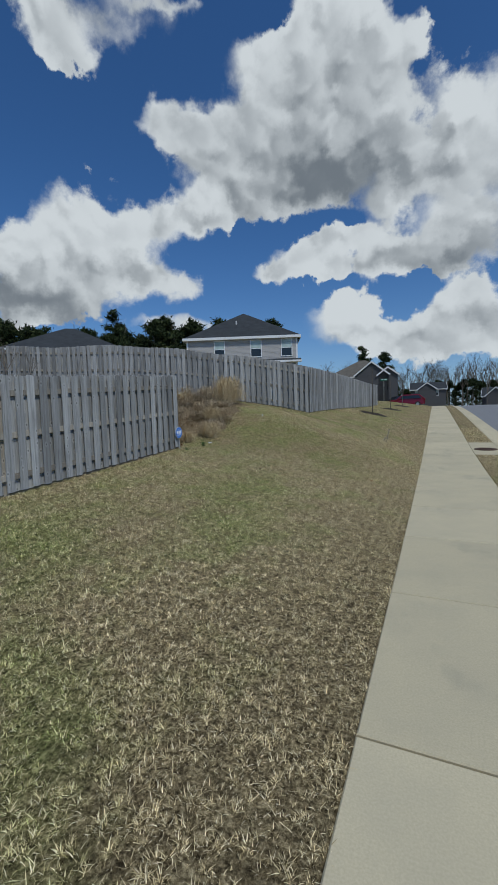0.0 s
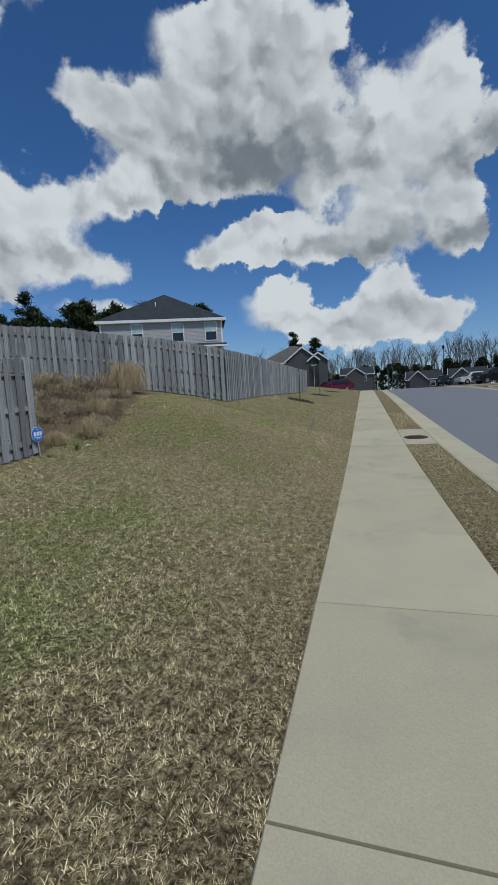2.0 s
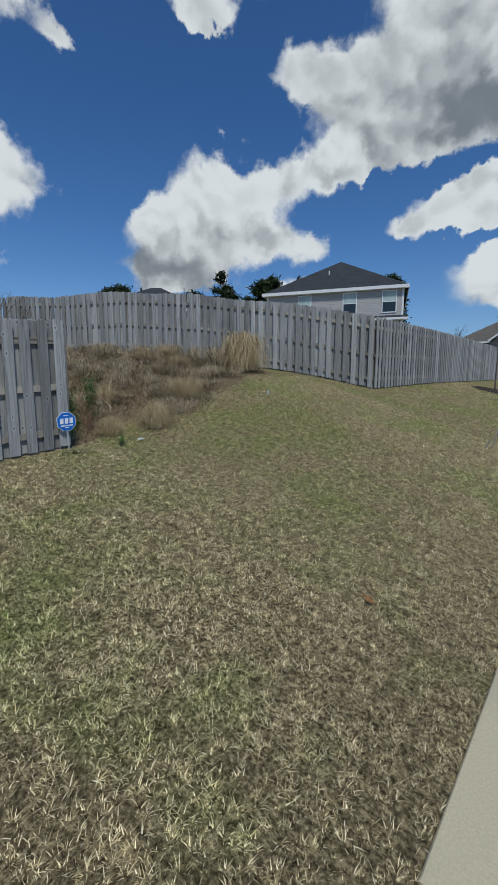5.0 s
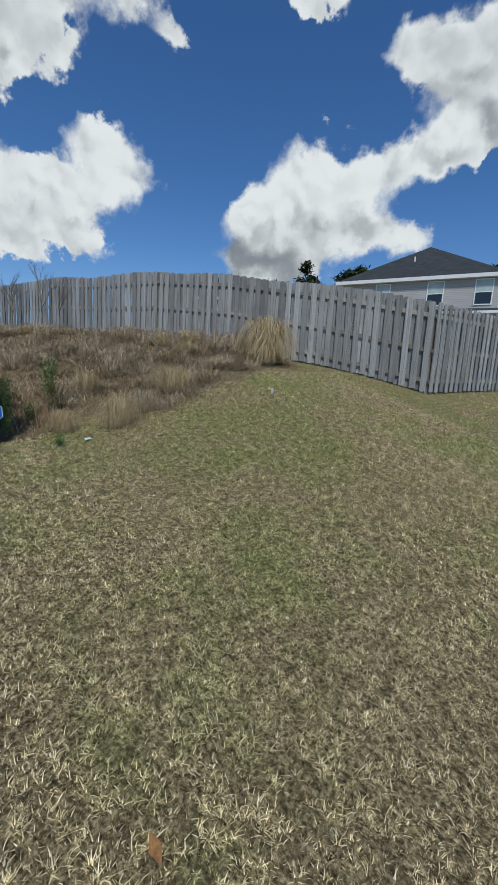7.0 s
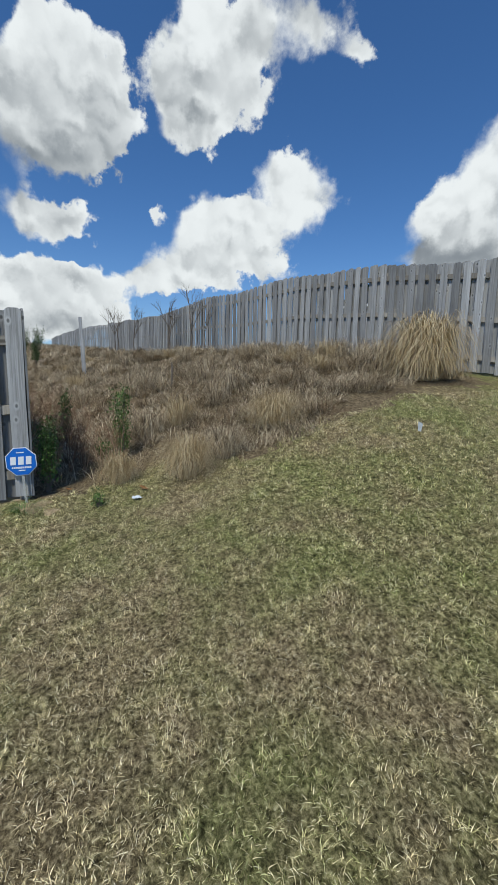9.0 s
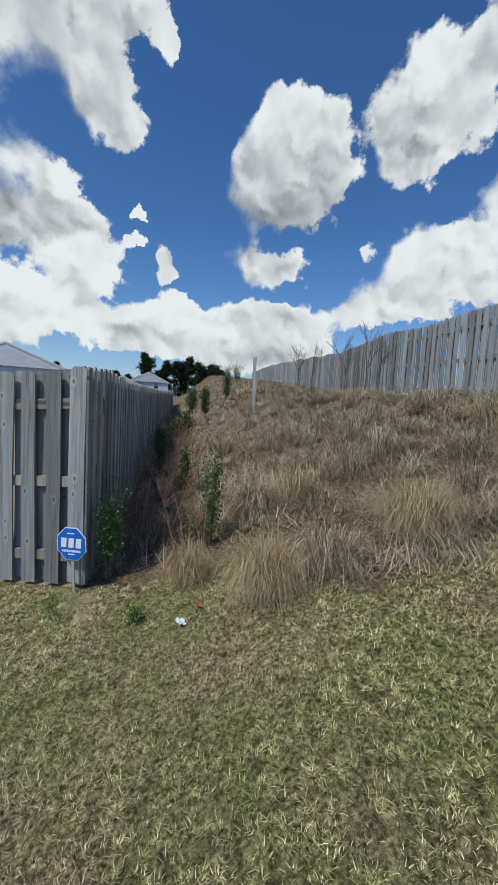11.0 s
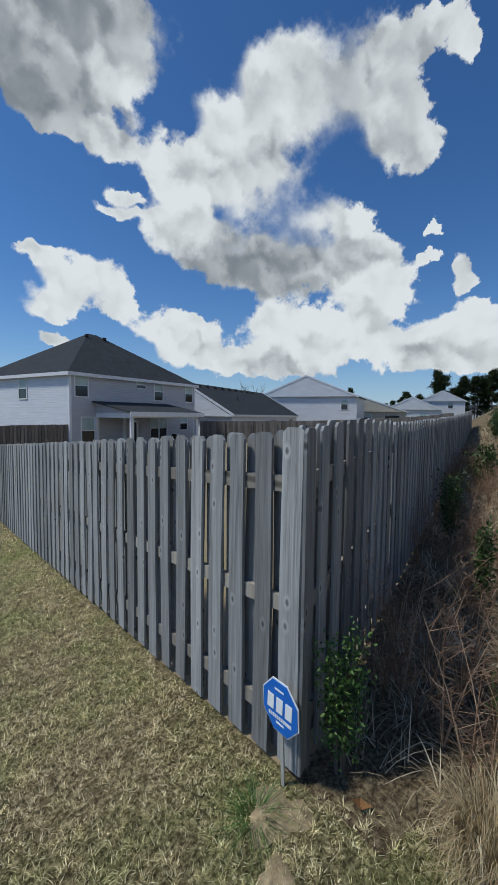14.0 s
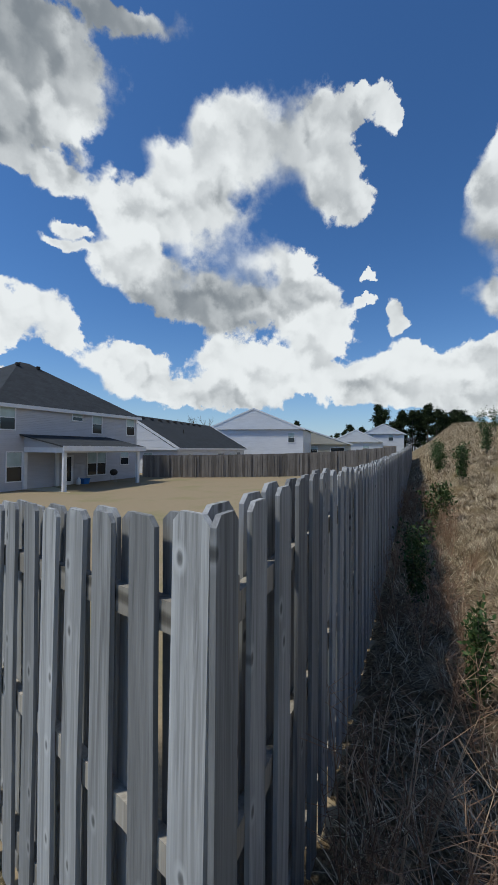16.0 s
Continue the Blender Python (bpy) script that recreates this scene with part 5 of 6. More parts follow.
bush("green leafy weed growing against the fence corner", -6.20, 8.99, 0.78, 0.24, 2000, 0.03, 1, stems=9)
bush("bright green leafy sapling among dry grass", -6.85, 9.72, 0.95, 0.24, 1300, 0.036, 2, stems=7)
bush("dark green young cedar beside the fence", -8.45, 8.80, 0.75, 0.22, 900, 0.045, 3, "cedar", stems=4)
bush("dark green shrub against the fence", -10.2, 7.68, 1.0, 0.34, 1500, 0.05, 4, "cedar")
bush("small green weed at the foot of the bank", -5.64, 9.55, 0.11, 0.13, 260, 0.026, 5, stems=9)
bush("dark green weed in the ditch", -7.1, 9.5, 0.2, 0.3, 300, 0.05, 6, stems=6)
for i, (x, y, h, w) in enumerate(((-14.5, 6.4, 1.1, 0.6), (-19.8, 5.3, 1.3, 0.5), (-26.0, 2.4, 1.2, 0.6), (-31.0, 0.6, 1.3, 0.7), (-27.0, 4.2, 1.6, 0.6), (-37.0, -1.8, 1.5, 0.9), (-42.0, 0.0, 2.0, 0.9), (-38.0, 2.0, 1.8, 0.8))):
    bush("young dark green pine on the bank", x, y, h, w, 1100, 0.09, 20 + i, "cedar", stems=7)


# ---- grass ----
def blades(rng, px, py, pz, length, width, lean, droop, segs=2, heading=None):
    """Arrays for many bent blades: root, bend, tip."""
    n = len(px)
    q = rng.uniform(0, math.tau, n) if heading is None else heading
    fx, fy = np.cos(q), np.sin(q)
    sx, sy = -fy, fx
    rows = []
    for k in range(segs + 1):
        f = k / segs
        out = length * (lean * f + droop * f * f)
        up = length * (f * np.sqrt(np.clip(1 - lean ** 2, 0.05, 1)) - droop * 0.8 * f * f)
        cx, cy, cz = px + fx * out, py + fy * out, pz + np.maximum(up, -0.02)
        w = width * (1 - 0.55 * f)
        if k < segs:
            rows.append(np.stack((cx - sx * w, cy - sy * w, cz), -1))
            rows.append(np.stack((cx + sx * w, cy + sy * w, cz), -1))
        else:
            rows.append(np.stack((cx, cy, cz), -1))
    v = np.stack(rows, 1)
    m = v.shape[1]
    i0 = (np.arange(n) * m)[:, None]
    quads = [i0 + np.array([[2 * k, 2 * k + 1, 2 * k + 3, 2 * k + 2]]) for k in range(segs - 1)]
    tri = i0 + np.array([[m - 3, m - 2, m - 1]])
    flat = np.concatenate([k.ravel() for k in quads] + [tri.ravel()])
    sizes = np.concatenate([np.full(n, 4)] * (segs - 1) + [np.full(n, 3)])
    return v.reshape(-1, 3), flat, sizes


def lawn_grass():
    rng = np.random.default_rng(11)
    way = np.array([(0.1, 0.5), (0.1, 3.0), (0.05, 5.6), (-0.1, 8.3), (-1.7, 10.1), (-3.1, 11.0), (-4.0, 10.5), (-5.1, 9.9)])

    def scatter(n, x0, x1, y0, y1, near, k):
        x, y = rng.uniform(x0, x1, n), rng.uniform(y0, y1, n)
        d = np.min(np.hypot(x[:, None] - way[None, :, 0], y[:, None] - way[None, :, 1]), 1)
        keep = rng.uniform(0, 1, n) < 1 / (1 + (d / near) ** 2) * k
        s, q = along(x, y)
        edge = 0.3 * np.sin(x * 2.1) + 0.25 * np.sin(y * 3.3 + x)
        rough = ((q > 0) & (s > 0.2 + edge)) | ((q > 2.0) & (q < 6.9) & (s > -1.4 + edge + 0.1 * q))
        keep &= ~rough & ~((q <= 0) & (x < C1[0] + 0.08)) & ~((x < -4.9) & (y > 16.5))
        keep &= (x < WALK_L - 0.0) | ((x > WALK_R + 0.01) & (x < KERB_L - 0.01) & ((y < 14.5) | (y > 18)))
        return x[keep], y[keep]

    def tufts(cx, cy, each, reach, tri):
        """Star-shaped tufts: blades lean out from each root."""
        n = len(cx)
        big = np.repeat(rng.uniform(0.55, 1.35, n), each)
        x, y = np.repeat(cx, each), np.repeat(cy, each)
        d = np.min(np.hypot(x[:, None] - way[None, :, 0], y[:, None] - way[None, :, 1]), 1)
        q = rng.uniform(0, math.tau, n * each)
        off = np.abs(rng.normal(0, reach, n * each)) * big
        x, y = x + off * np.cos(q), y + off * np.sin(q)
        m = len(x)
        length = rng.uniform(0.016, 0.043, m) * big * (1 + 0.07 * d)
        width = rng.uniform(0.0010, 0.0021, m) * (1 + 0.22 * d)
        lean = np.clip(rng.normal(0.62, 0.28, m), 0.05, 0.98)
        ok = x < WALK_L + 0.025
        ok |= (x > WALK_R - 0.02) & (x < KERB_L + 0.02)
        return blades(rng, x[ok], y[ok], ground(x[ok], y[ok]) - 0.005, length[ok], width[ok], lean[ok], rng.uniform(0.05, 0.55, m)[ok], 1 if tri else 2, (q + rng.normal(0, 0.7, m))[ok])

    groups = []
    x, y = scatter(60000, -6.4, WALK_L + 0.02, 0.0, 15.5, 6.0, 1.25)
    d = np.min(np.hypot(x[:, None] - way[None, :, 0], y[:, None] - way[None, :, 1]), 1)
    groups.append(tufts(x[d < 2.8], y[d < 2.8], 11, 0.011, False))
    groups.append(tufts(x[d >= 2.8], y[d >= 2.8], 11, 0.016, True))
    x, y = scatter(26000, -6.4, WALK_L + 0.02, -1.0, 26.0, 9.0, 1.0)
    groups.append(tufts(x, y, 9, 0.022, True))
    x, y = scatter(9000, WALK_R, KERB_L, 2.0, 24.0, 9.0, 1.0)
    groups.append(tufts(x, y, 9, 0.014, True))
    base, vs, fs, ss = 0, [], [], []
    for v, f, s in groups:
        vs.append(v)
        fs.append(f + base)
        ss.append(s)
        base += len(v)
    tagged(new("lawn_grass", array_mesh("lawn_grass", np.concatenate(vs), np.concatenate(fs), np.concatenate(ss), M["blade"])), "short dormant straw-coloured turf with green patches", "grass", kind="stuff")


lawn_grass()


def bank_grass():
    rng = np.random.default_rng(12)
    n = 80000
    s = -1.4 + 26 * rng.uniform(0, 1, n) ** 1.7
    q = rng.uniform(0.12, 6.8, n)
    keep = (s > 0.15) | ((q > 2.1) & (s > -1.3 + 0.1 * q + 0.25 * np.sin(q * 4)))
    bare = np.sin(s * 1.1 + 1.0) * np.sin(q * 1.3 + s * 0.3)
    keep &= rng.uniform(0, 1, n) < np.where(bare > 0.55, 0.35, 1.0)
    s, q = s[keep], q[keep]
    # q runs up the bank, square to SD
    ux, uy = SD[1], -SD[0]
    x, y = C1[0] + SD[0] * s + ux * q, C1[1] + SD[1] * s + uy * q
    n = len(x)
    clump = np.sin(x * 2.9 + 1.5 * np.sin(y * 2.2)) * np.sin(y * 3.4 + 1.3 * np.sin(x * 2.6))
    length = rng.uniform(0.07, 0.24, n) * (1 + 0.5 * clump)
    heading = 2.4 * np.sin(x * 1.1 + 0.7 * y) + 2.0 * np.sin(y * 1.4 - 0.5 * x) + rng.normal(0, 1.5, n)
    v, f, z = blades(rng, x, y, ground(x, y) - 0.01, length, rng.uniform(0.0024, 0.0046, n) * (1 + 0.05 * s), rng.uniform(0.3, 0.97, n), rng.uniform(0.1, 0.6, n), 3, heading)
    tagged(new("dry_bank_grass", array_mesh("dry_bank_grass", v, f, z, M["stem"])), "tangled tan and brown dry grass covering the bank", "dry grass", kind="stuff")
    # matted mounds of arching stems, too many to count
    m = 620
    s, q = -0.9 + 22 * rng.uniform(0, 1, m) ** 1.5, rng.uniform(0.5, 6.7, m)
    ok = (s > 0.5) | (q > 2.6)
    s, q = s[ok], q[ok]
    mx, my = C1[0] + SD[0] * s + ux * q, C1[1] + SD[1] * s + uy * q
    m, each = len(mx), 150
    size = np.repeat(rng.uniform(0.55, 1.3, m) * np.clip(0.55 + 0.16 * q, 0.6, 1.2), each)
    way_down = np.repeat(rng.uniform(0, math.tau, m), each)
    lay = np.repeat(rng.uniform(0.0, 0.9, m), each)
    a0 = rng.uniform(0, math.tau, m * each)
    off = 0.13 * size * np.sqrt(rng.uniform(0, 1, m * each))
    x, y = np.repeat(mx, each) + off * np.cos(a0), np.repeat(my, each) + off * np.sin(a0)
    head = np.where(rng.uniform(0, 1, m * each) < lay, way_down + rng.normal(0, 0.6, m * each), a0 + rng.normal(0, 0.5, m * each))
    v, f, z = blades(rng, x, y, ground(x, y) - 0.02, 0.36 * size * rng.uniform(0.45, 1.25, m * each), rng.uniform(0.0013, 0.0028, m * each) * (1 + 0.13 * np.repeat(s, each)), np.clip(rng.normal(0.42, 0.22, m * each), 0.05, 0.9), rng.uniform(0.35, 0.95, m * each), 3, head)
    tagged(new("dry_grass_mat", array_mesh("dry_grass_mat", v, f, z, M["stem"])), "matted mounds of arching dry grass on the bank", "dry grass", kind="stuff")
    # the far hillside
    n = 40000
    s, q = rng.uniform(20, 75, n), rng.uniform(0.3, 14, n)
    x, y = C1[0] + SD[0] * s + ux * q, C1[1] + SD[1] * s + uy * q
    v, f, z = blades(rng, x, y, ground(x, y) - 0.02, rng.uniform(0.25, 0.55, n), rng.uniform(0.008, 0.016, n), rng.uniform(0.3, 0.9, n), rng.uniform(0.1, 0.5, n), 2)
    tagged(new("dry_hill_grass", array_mesh("dry_hill_grass", v, f, z, M["stem"])), "pale dry grass on the far hillside", "dry grass", kind="stuff")


bank_grass()


def tuft(label, x, y, r, h, count, seed, material="stem", wide=1.0):
    """A clump of arching blades."""
    rng = np.random.default_rng(seed)
    t = thing("grass_tuft", label, "grass tuft", pose(x, y, gz(x, y)))
    q = rng.uniform(0, math.tau, count)
    rr = r * 0.35 * np.sqrt(rng.uniform(0, 1, count))
    lean = np.clip(rng.normal(0.35, 0.25, count), 0.02, 0.9)
    v, f, z = blades(rng, rr * np.cos(q), rr * np.sin(q), np.full(count, -0.03), h * rng.uniform(0.4, 1.3, count), rng.uniform(0.0014, 0.003, count) * wide, lean, rng.uniform(0.3, 1.05, count), 5, q + rng.normal(0, 0.5, count))
    ob = new("clump", array_mesh("clump", v, f, z, M[material]))
    ob.parent = t
    return t


def mop(label, x, y, r, h, count, seed, material="tan_stem", wide=1.0):
    """A dome of blades that rise, arch over and hang."""
    rng = np.random.default_rng(seed)
    t = thing("grass_tuft", label, "grass tuft", pose(x, y, gz(x, y)))
    q = rng.uniform(0, math.tau, count)
    q2 = q + rng.normal(0, 0.55, count)
    r0 = r * 0.34 * np.sqrt(rng.uniform(0, 1, count))
    top = h * rng.uniform(0.35, 1.2, count)
    r2 = r * rng.uniform(0.2, 1.25, count)
    z2 = top * rng.uniform(-0.2, 0.95, count)
    A = np.stack((r0 * np.cos(q), r0 * np.sin(q), np.full(count, -0.03)), -1)
    B = np.stack((r2 * 0.78 * np.cos(q), r2 * 0.78 * np.sin(q), top * 1.7), -1)
    C = np.stack((r2 * np.cos(q2), r2 * np.sin(q2), np.maximum(z2, 0.0)), -1)
    w = rng.uniform(0.0016, 0.0032, count)[:, None] * wide
    side = np.stack((-np.sin(q), np.cos(q), np.zeros(count)), -1)
    rows, segs = [], 5
    for k in range(segs + 1):
        f = k / segs
        p = A * (1 - f) ** 2 + B * 2 * f * (1 - f) + C * f * f
        rows += [p - side * w * (1 - 0.7 * f), p + side * w * (1 - 0.7 * f)]
    v = np.stack(rows, 1)
    i0 = (np.arange(count) * v.shape[1])[:, None]
    f = np.concatenate([(i0 + np.array([[2 * k, 2 * k + 1, 2 * k + 3, 2 * k + 2]])) for k in range(segs)], 0)
    ob = new("clump", array_mesh("clump", v.reshape(-1, 3), f.ravel(), np.full(len(f), 4), M[material]))
    ob.parent = t
    return t


mop("large tan ornamental grass clump under the upper fence", -7.35, 14.35, 0.68, 0.82, 2600, 1, "tan_stem", 2.0)
mop("tan grass clump beside the upper fence", -8.1, 14.1, 0.55, 0.45, 900, 2, "stem", 2.0)
mop("tan arching dry grass clump at the foot of the bank", -5.95, 10.45, 0.36, 0.36, 2200, 3, "tan_stem", 0.75)
mop("pale dry grass clump in the ditch", -6.25, 9.72, 0.27, 0.27, 1300, 4, "tan_stem", 0.7)
mop("dry arching grass clump on the slope", -6.5, 11.6, 0.45, 0.36, 1500, 5, "tan_stem", 0.9)
mop("dry grass clump below the mound", -6.15, 10.9, 0.36, 0.30, 1200, 6, "stem", 0.9)
tuft("small green and straw grass clump beside the sign", -5.72, 8.86, 0.16, 0.18, 260, 7, "leaf", 0.7)
rt = random.Random(5)
for i in range(60):
    s, q = 0.8 + 15 * rt.random() ** 1.5, rt.uniform(0.9, 6.4)
    x, y = C1[0] + SD[0] * s + SD[1] * q, C1[1] + SD[1] * s - SD[0] * q
    tagged(mop("dry brown grass clump on the bank", x, y, rt.uniform(0.28, 0.5), rt.uniform(0.2, 0.36), 330, 100 + i, rt.choice(("stem", "stem", "stem", "tan_stem")), 1.3), group="grass clumps on the bank")


def dead_weeds():
    """Reddish dead stalks along the shaded side of the fence."""
    r = random.Random(9)
    for i in range(70):
        s, q = 0.25 + 15 * r.random() ** 1.4, r.uniform(0.14, 1.15)
        x, y = C1[0] + SD[0] * s + SD[1] * q, C1[1] + SD[1] * s - SD[0] * q
        t = thing("dead_weed", "reddish brown dead weed stalks beside the fence", "weed", pose(x, y, gz(x, y)), group="dead weeds along the fence")
        bm = bmesh.new()
        for k in range(r.randint(5, 8)):
            h, q0 = r.uniform(0.25, 0.85), r.uniform(0, math.tau)
            tip = Vector((0.3 * h * math.cos(q0), 0.3 * h * math.sin(q0), h))
            tube(bm, [(0, 0, -0.03), tip * 0.5 + Vector((0, 0, 0.05)), tip], [0.004, 0.003, 0.001], 4)
            for j in range(16):
                p = tip * r.uniform(0.3, 1.0)
                d = Vector((r.uniform(-1, 1), r.uniform(-1, 1), r.uniform(-0.1, 1))) * 0.15
                tube(bm, [p, p + d * 0.5, p + d], [0.0018, 0.0014, 0.0008], 3)
        part("stalk", bm, M["weed"], t)


dead_weeds()


# ---- trees ----
def bare_tree_meshes(seed, height):
    r = random.Random(seed)
    bm = bmesh.new()

    def grow(p, d, length, rad, depth):
        q = p + d * length * 0.5 + Vector((r.uniform(-1, 1), r.uniform(-1, 1), 0)) * length * 0.05
        e = p + d * length
        tube(bm, [p, q, e], [rad, rad * 0.8, rad * 0.55], 5 if depth < 2 else 3)
        if depth == 4:
            return
        for k in range(4 if depth in (0, 1) else 3):
            a = r.uniform(0.2, 0.6)
            side = Vector((r.uniform(-1, 1), r.uniform(-1, 1), r.uniform(-0.1, 0.4))).normalized()
            nd = (d * math.cos(a) + side * math.sin(a)).normalized()
            start = p + d * length * r.uniform(0.55, 1.0)
            grow(start, nd, length * r.uniform(0.45, 0.68), rad * 0.5, depth + 1)

    grow(Vector((0, 0, 0)), Vector((0, 0, 1)), height * 0.42, height * 0.010, 0)
    me = bpy.data.meshes.new("crown")
    bm.to_mesh(me)
    bm.free()
    me.materials.append(M["twig"])
    return me


def pine_tree(label, seed, height, crown_low, spread_r, count, size):
    rng = np.random.default_rng(seed)
    t = thing("pine_tree", label, "tree")
    bm = bmesh.new()
    tube(bm, [(0, 0, -0.5), (0.1, 0, height * 0.5), (0, 0.05, height * 0.97)], [height * 0.014, height * 0.010, height * 0.003], 7)
    pts = []
    for k in range(26):
        z = height * rng.uniform(crown_low, 0.97)
        f = (z / height - crown_low) / (1 - crown_low)
        q, L = rng.uniform(0, math.tau), spread_r * (1.0 - 0.75 * f) * rng.uniform(0.5, 1.1)
        e = np.array((L * math.cos(q), L * math.sin(q), z + 0.12 * L))
        tube(bm, [(0, 0, z - 0.2), (e[0] * 0.5, e[1] * 0.5, z), tuple(e)], [0.07, 0.05, 0.02], 4)
        pts.append(e)
    part("trunk", bm, M["bark"], t)
    P = np.array(pts)
    pick = P[rng.integers(0, len(P), count)]
    f = rng.uniform(0.45, 1.1, (count, 1))
    c = pick * np.concatenate((f, f, np.ones_like(f)), 1) + rng.normal(0, 1, (count, 3)) * np.array((0.45, 0.45, 0.3)) * spread_r * 0.28
    a, b = rng.normal(0, 1, (count, 3)), rng.normal(0, 1, (count, 3))
    a /= np.linalg.norm(a, axis=1)[:, None]
    b /= np.linalg.norm(b, axis=1)[:, None]
    s = rng.uniform(0.5, 1.3, (count, 1)) * size
    v = np.stack((c - a * s, c + b * s * 0.5, c + a * s), 1).reshape(-1, 3)
    ob = new("crown", array_mesh("crown", v, np.arange(3 * count), np.full(count, 3), M["pine"]))
    ob.parent = t
    return t


def plant_trees():
    r = random.Random(21)
    bare = [bare_tree_meshes(k, 13.0) for k in range(4)]
    pines = [pine_tree("tall dark green pine", 40 + k, 14.0, (0.45, 0.3, 0.2)[k], (2.4, 2.9, 3.4)[k], 2600, 0.40) for k in range(3)]

    def bare_at(x, y, z, h, label="bare grey winter tree"):
        t = thing("bare_tree", label, "tree", pose(x, y, z, 0, 0, r.uniform(0, 360)), group="bare trees beyond the houses")
        ob = new("crown", r.choice(bare))
        ob.parent = t
        ob.scale = (h / 13,) * 3

    def pine_at(x, y, z, h, k=None):
        t = copy_thing(pines[r.randrange(3) if k is None else k], pose(x, y, z, 0, 0, r.uniform(0, 360)))
        t.scale = (h / 14,) * 3
        tagged(t, group="pines beyond the houses")

    # woods at the end of the street: bare trees over a dark evergreen understorey
    for i in range(120):
        x = -36 + 110 * (i + r.random()) / 120
        y = 138 + r.uniform(-6, 16) - 0.18 * max(0, x - 10)
        bare_at(x, y, 1.5, r.uniform(14, 19.5))
    for i in range(95):
        x = -24 + 104 * (i + r.random()) / 95
        y = 134 + r.uniform(-3, 8) - 0.18 * max(0, x - 10)
        pine_at(x, y, 0.5, r.uniform(7.0, 11.0), 2)
    pine_at(-15.0, 98.0, 2.0, 14.5, 0)
    pine_at(-10.5, 100.0, 2.0, 13.0, 1)
    for x, y, h in ((-26, 96, 13), (-22, 104, 13), (-19, 92, 12), (-30, 100, 13), (10, 100, 9)):
        bare_at(x, y, 2.0, h)
    # pines behind the upper fence
    for i in range(64):
        f = (i + r.random()) / 64
        pine_at(-96 + 62 * f, 62 + 34 * f + r.uniform(-5, 5), 1.5, r.uniform(18.5, 23) + (3 if i % 9 == 0 else 0))
    # far woods beyond the yards and the hill
    for i in range(90):
        f = (i + r.random()) / 90
        pine_at(-165 + 25 * r.random() - 20 * f, -95 + 125 * f, 1.5, r.uniform(6, 11) + (4 if i % 11 == 0 else 0), 2 if i % 3 else 1)
    for i in range(26):
        f = (i + r.random()) / 26
        pine_at(-107 - 19 * f + r.uniform(-4, 4), -42 + 18 * f + r.uniform(-2, 2), 1.5, r.uniform(9.5, 13.5), 2 if i % 3 else 1)
    for i in range(22):
        bare_at(-60 + r.uniform(-45, 40), -95 + r.uniform(-12, 12), 1.5, r.uniform(11, 15))
    # thin bare saplings on the bank by the upper fence
    for x, y, h in ((-17.5, 10.9, 2.6), (-18.6, 11.0, 2.3), (-16.3, 11.6, 2.9), (-26.0, 8.6, 3.2), (-27.5, 8.4, 3.4), (-22.0, 9.6, 2.8), (-15.2, 11.9, 2.0)):
        bare_at(x, y, gz(x, y), h, "thin bare sapling by the upper fence")
    for p in pines:
        p.matrix_basis = pose(-110 + r.uniform(-5, 5), 70 + r.uniform(-8, 8), 1.5)


plant_trees()


def street_trees():
    """Staked young trees in mulch rings on the lawn."""
    for i, (x, y, h) in enumerate(((-3.35, 25.5, 2.6), (-3.3, 36.0, 2.4), (-3.0, 45.0, 2.3))):
        r = random.Random(60 + i)
        t = thing("young_tree", "slim leafless young street tree in a mulch ring", "tree", pose(x, y, gz(x, y)), group="young street trees")
        bm = bmesh.new()
        tube(bm, [(0, 0, -0.1), (0.01, 0, h * 0.5), (0, 0.02, h)], [0.03, 0.024, 0.008], 7)
        for k in range(9):
            z = h * r.uniform(0.55, 0.95)
            q = r.uniform(0, math.tau)
            tube(bm, [(0, 0, z), (0.16 * math.cos(q), 0.16 * math.sin(q), z + 0.2), (0.22 * math.cos(q), 0.22 * math.sin(q), z + 0.45)], [0.009, 0.006, 0.002], 4)
        part("trunk", bm, M["bark"], t)
        bm = bmesh.new()
        ring = []
        for rr, z in ((0.95, -0.02), (0.6, 0.05), (0.05, 0.07)):
            ring.append([bm.verts.new((rr * (1 + 0.08 * math.sin(3 * k)) * math.cos(k * math.tau / 22), rr * math.sin(k * math.tau / 22), gz(x + rr * math.cos(k * math.tau / 22), y + rr * math.sin(k * math.tau / 22)) - gz(x, y) + z + r.uniform(-0.01, 0.02))) for k in range(22)])
        for a0, b0 in zip(ring, ring[1:]):
            for k in range(22):
                bm.faces.new((a0[k], a0[(k + 1) % 22], b0[(k + 1) % 22], b0[k]))
        bm.faces.new(ring[-1])
        part("mulch_ring", bm, M["mulch"], t)


street_trees()


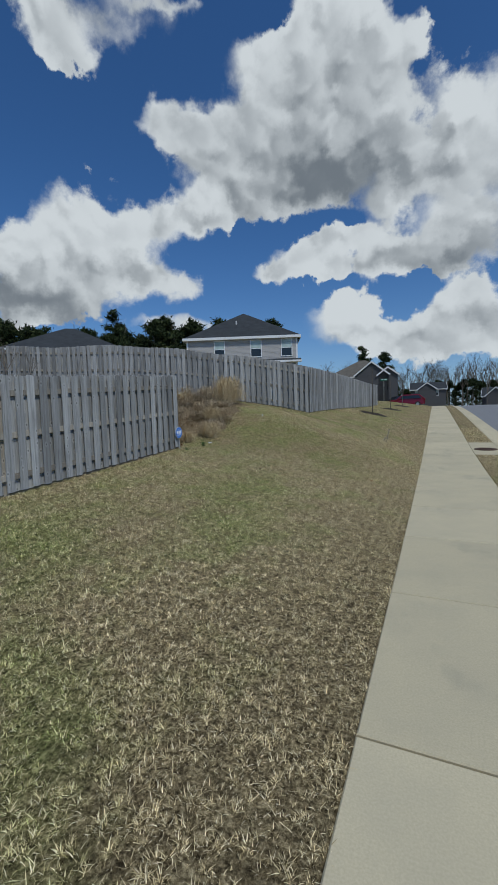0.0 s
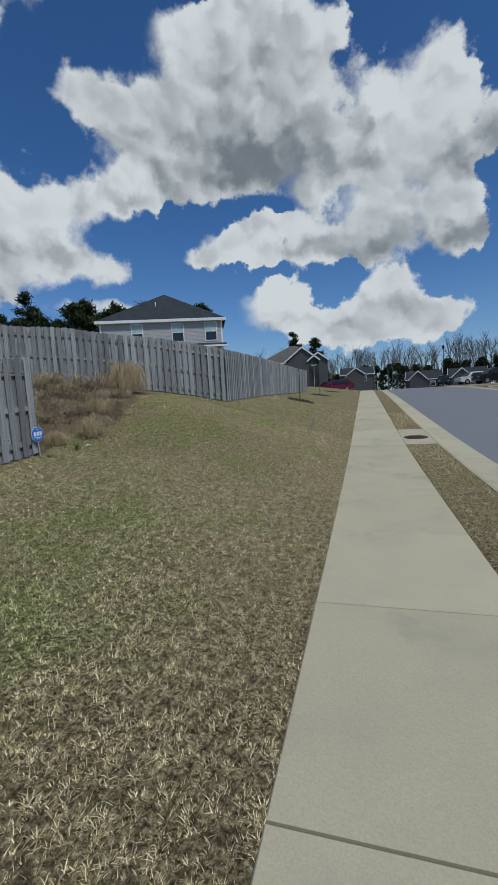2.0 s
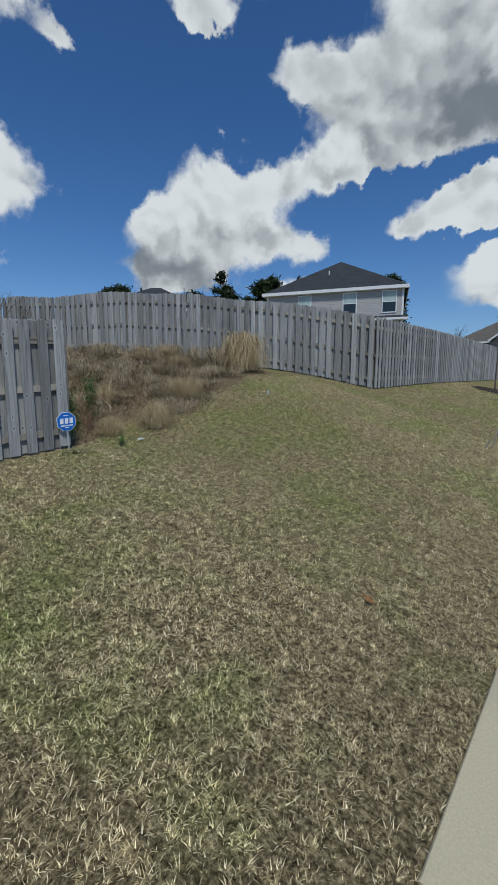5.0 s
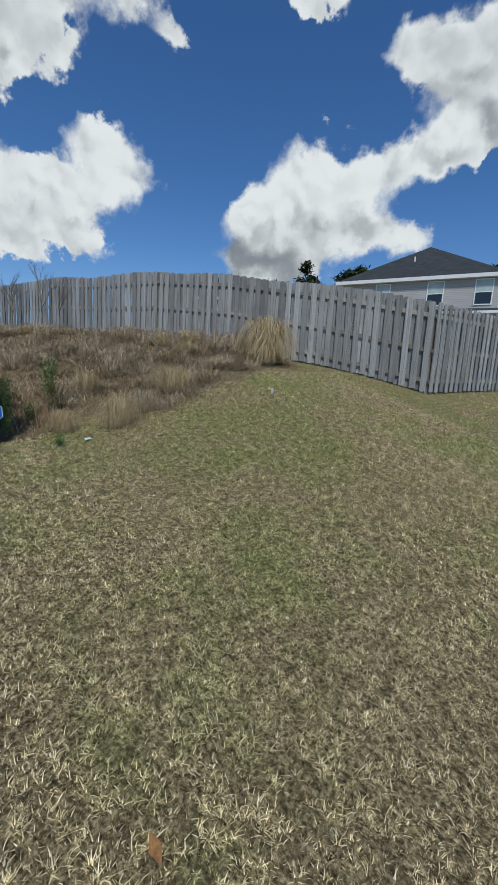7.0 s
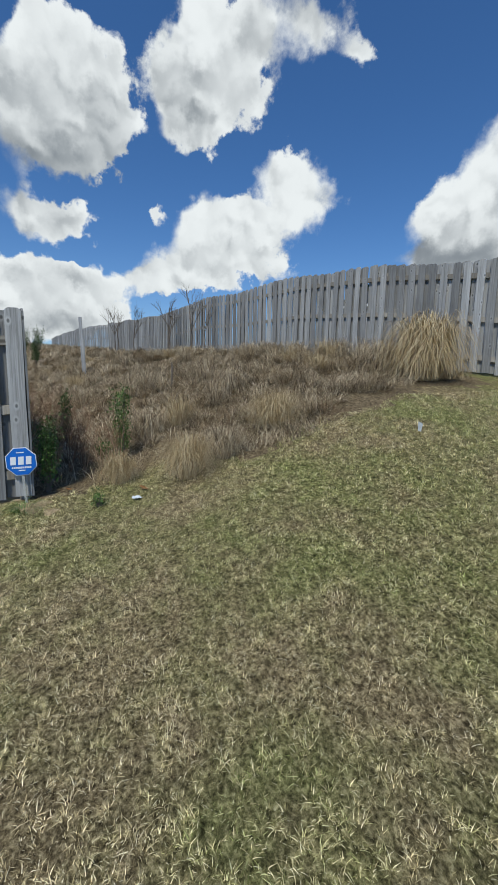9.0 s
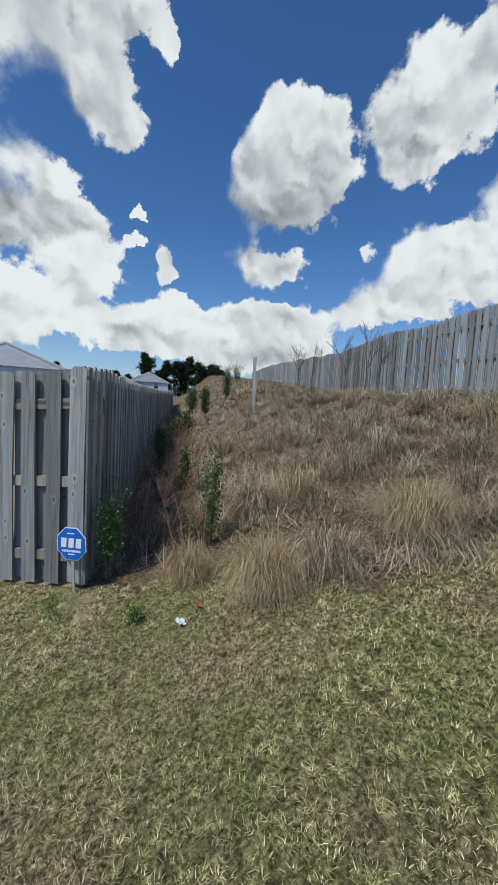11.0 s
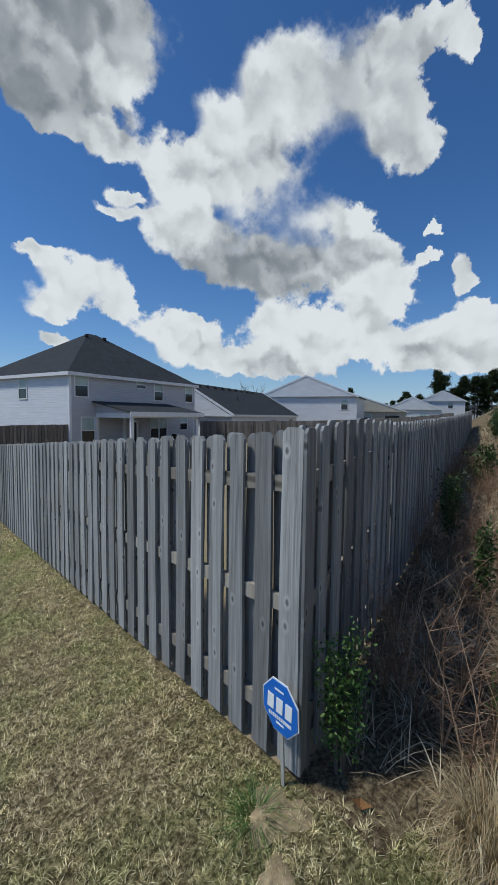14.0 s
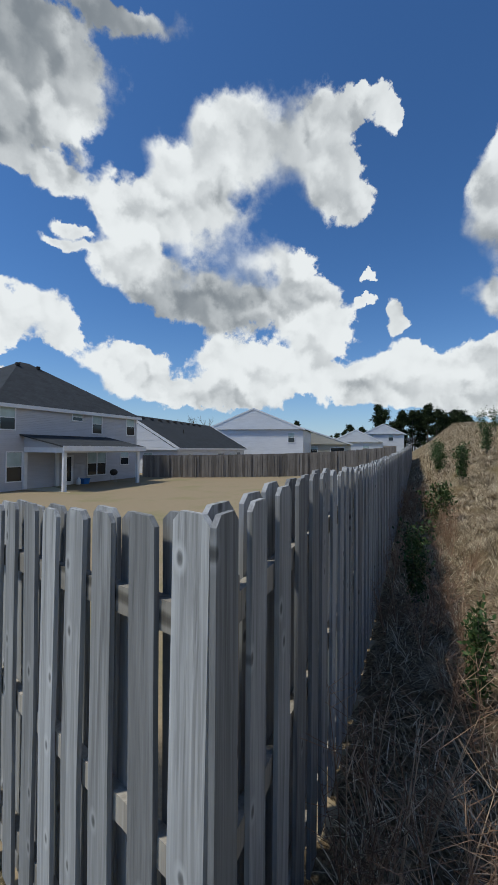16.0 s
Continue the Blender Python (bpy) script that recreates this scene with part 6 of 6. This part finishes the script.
# ---- bare sandy patch at the fence corner ----
def sandy_patch(x, y, r, seed):
    rnd = random.Random(seed)
    bm = bmesh.new()
    rings = []
    for f, up in ((1.0, -0.015), (0.8, 0.004), (0.4, 0.010), (0.05, 0.012)):
        ring = []
        for k in range(26):
            q = k * math.tau / 26
            rr = r * f * (1 + 0.22 * math.sin(3 * q + seed) + 0.12 * math.sin(7 * q))
            px, py = x + rr * math.cos(q), y + rr * math.sin(q)
            ring.append(bm.verts.new((px, py, gz(px, py) + up + rnd.uniform(-0.004, 0.006))))
        rings.append(ring)
    for a0, b0 in zip(rings, rings[1:]):
        for k in range(26):
            bm.faces.new((a0[k], a0[(k + 1) % 26], b0[(k + 1) % 26], b0[k]))
    bm.faces.new(rings[-1])
    tagged(link_mesh("bare_soil", bm, M["dirt"], smooth_faces=True), "bare sandy soil at the foot of the fence corner", "ground", kind="structure")


sandy_patch(-5.80, 8.93, 0.17, 1)
sandy_patch(-5.62, 9.12, 0.08, 2)


# ---- litter ----
def litter():
    x, y = -5.66, 9.86
    t = thing("litter", "crumpled pale plastic wrapper on the ground", "litter", pose(x, y, gz(x, y) + 0.015, 0, 0, 40))
    bm = bmesh.new()
    r = random.Random(3)
    g = [[bm.verts.new((0.022 * i + r.uniform(-0.008, 0.008), 0.016 * j + r.uniform(-0.008, 0.008), r.uniform(0, 0.035))) for i in range(5)] for j in range(4)]
    for j in range(3):
        for i in range(4):
            bm.faces.new((g[j][i], g[j][i + 1], g[j + 1][i + 1], g[j + 1][i]))
    ob = part("wrapper", bm, M["paper"], t)
    md = ob.modifiers.new("thick", "SOLIDIFY")
    md.thickness = 0.002
    x, y = -5.24, 12.77
    t = thing("scrap", "pale paper scrap caught in dry grass", "litter", pose(x, y, gz(x, y), 15, 10, 20))
    bm = bmesh.new()
    fill(bm, [(-0.012, 0, -0.02), (0.012, 0.01, -0.02), (0.018, 0.03, 0.08), (-0.016, 0.0, 0.11), (-0.012, 0.004, -0.02), (0.012, 0.014, -0.02), (0.018, 0.034, 0.08), (-0.016, 0.004, 0.11)], [(0, 1, 2, 3), (7, 6, 5, 4)])
    part("sheet", bm, M["paper"], t)
    for i, (x, y) in enumerate(((-1.15, 8.75), (-5.85, 9.97), (-6.1, 9.2), (-2.2, 9.4))):
        t = thing("dead_leaf", "curled brown dead leaf on the turf", "leaf", pose(x, y, gz(x, y) + 0.03, 10, 20, 70 * i))
        bm = bmesh.new()
        fill(bm, [(-0.05, 0, 0.01), (0, -0.025, 0), (0.06, 0, 0.012), (0, 0.025, 0.008), (0, 0, -0.006)], [(0, 1, 4), (1, 2, 4), (2, 3, 4), (3, 0, 4)])
        ob = part("blade", bm, M["dead_leaf"], t)
        ob.modifiers.new("thick", "SOLIDIFY").thickness = 0.001


litter()
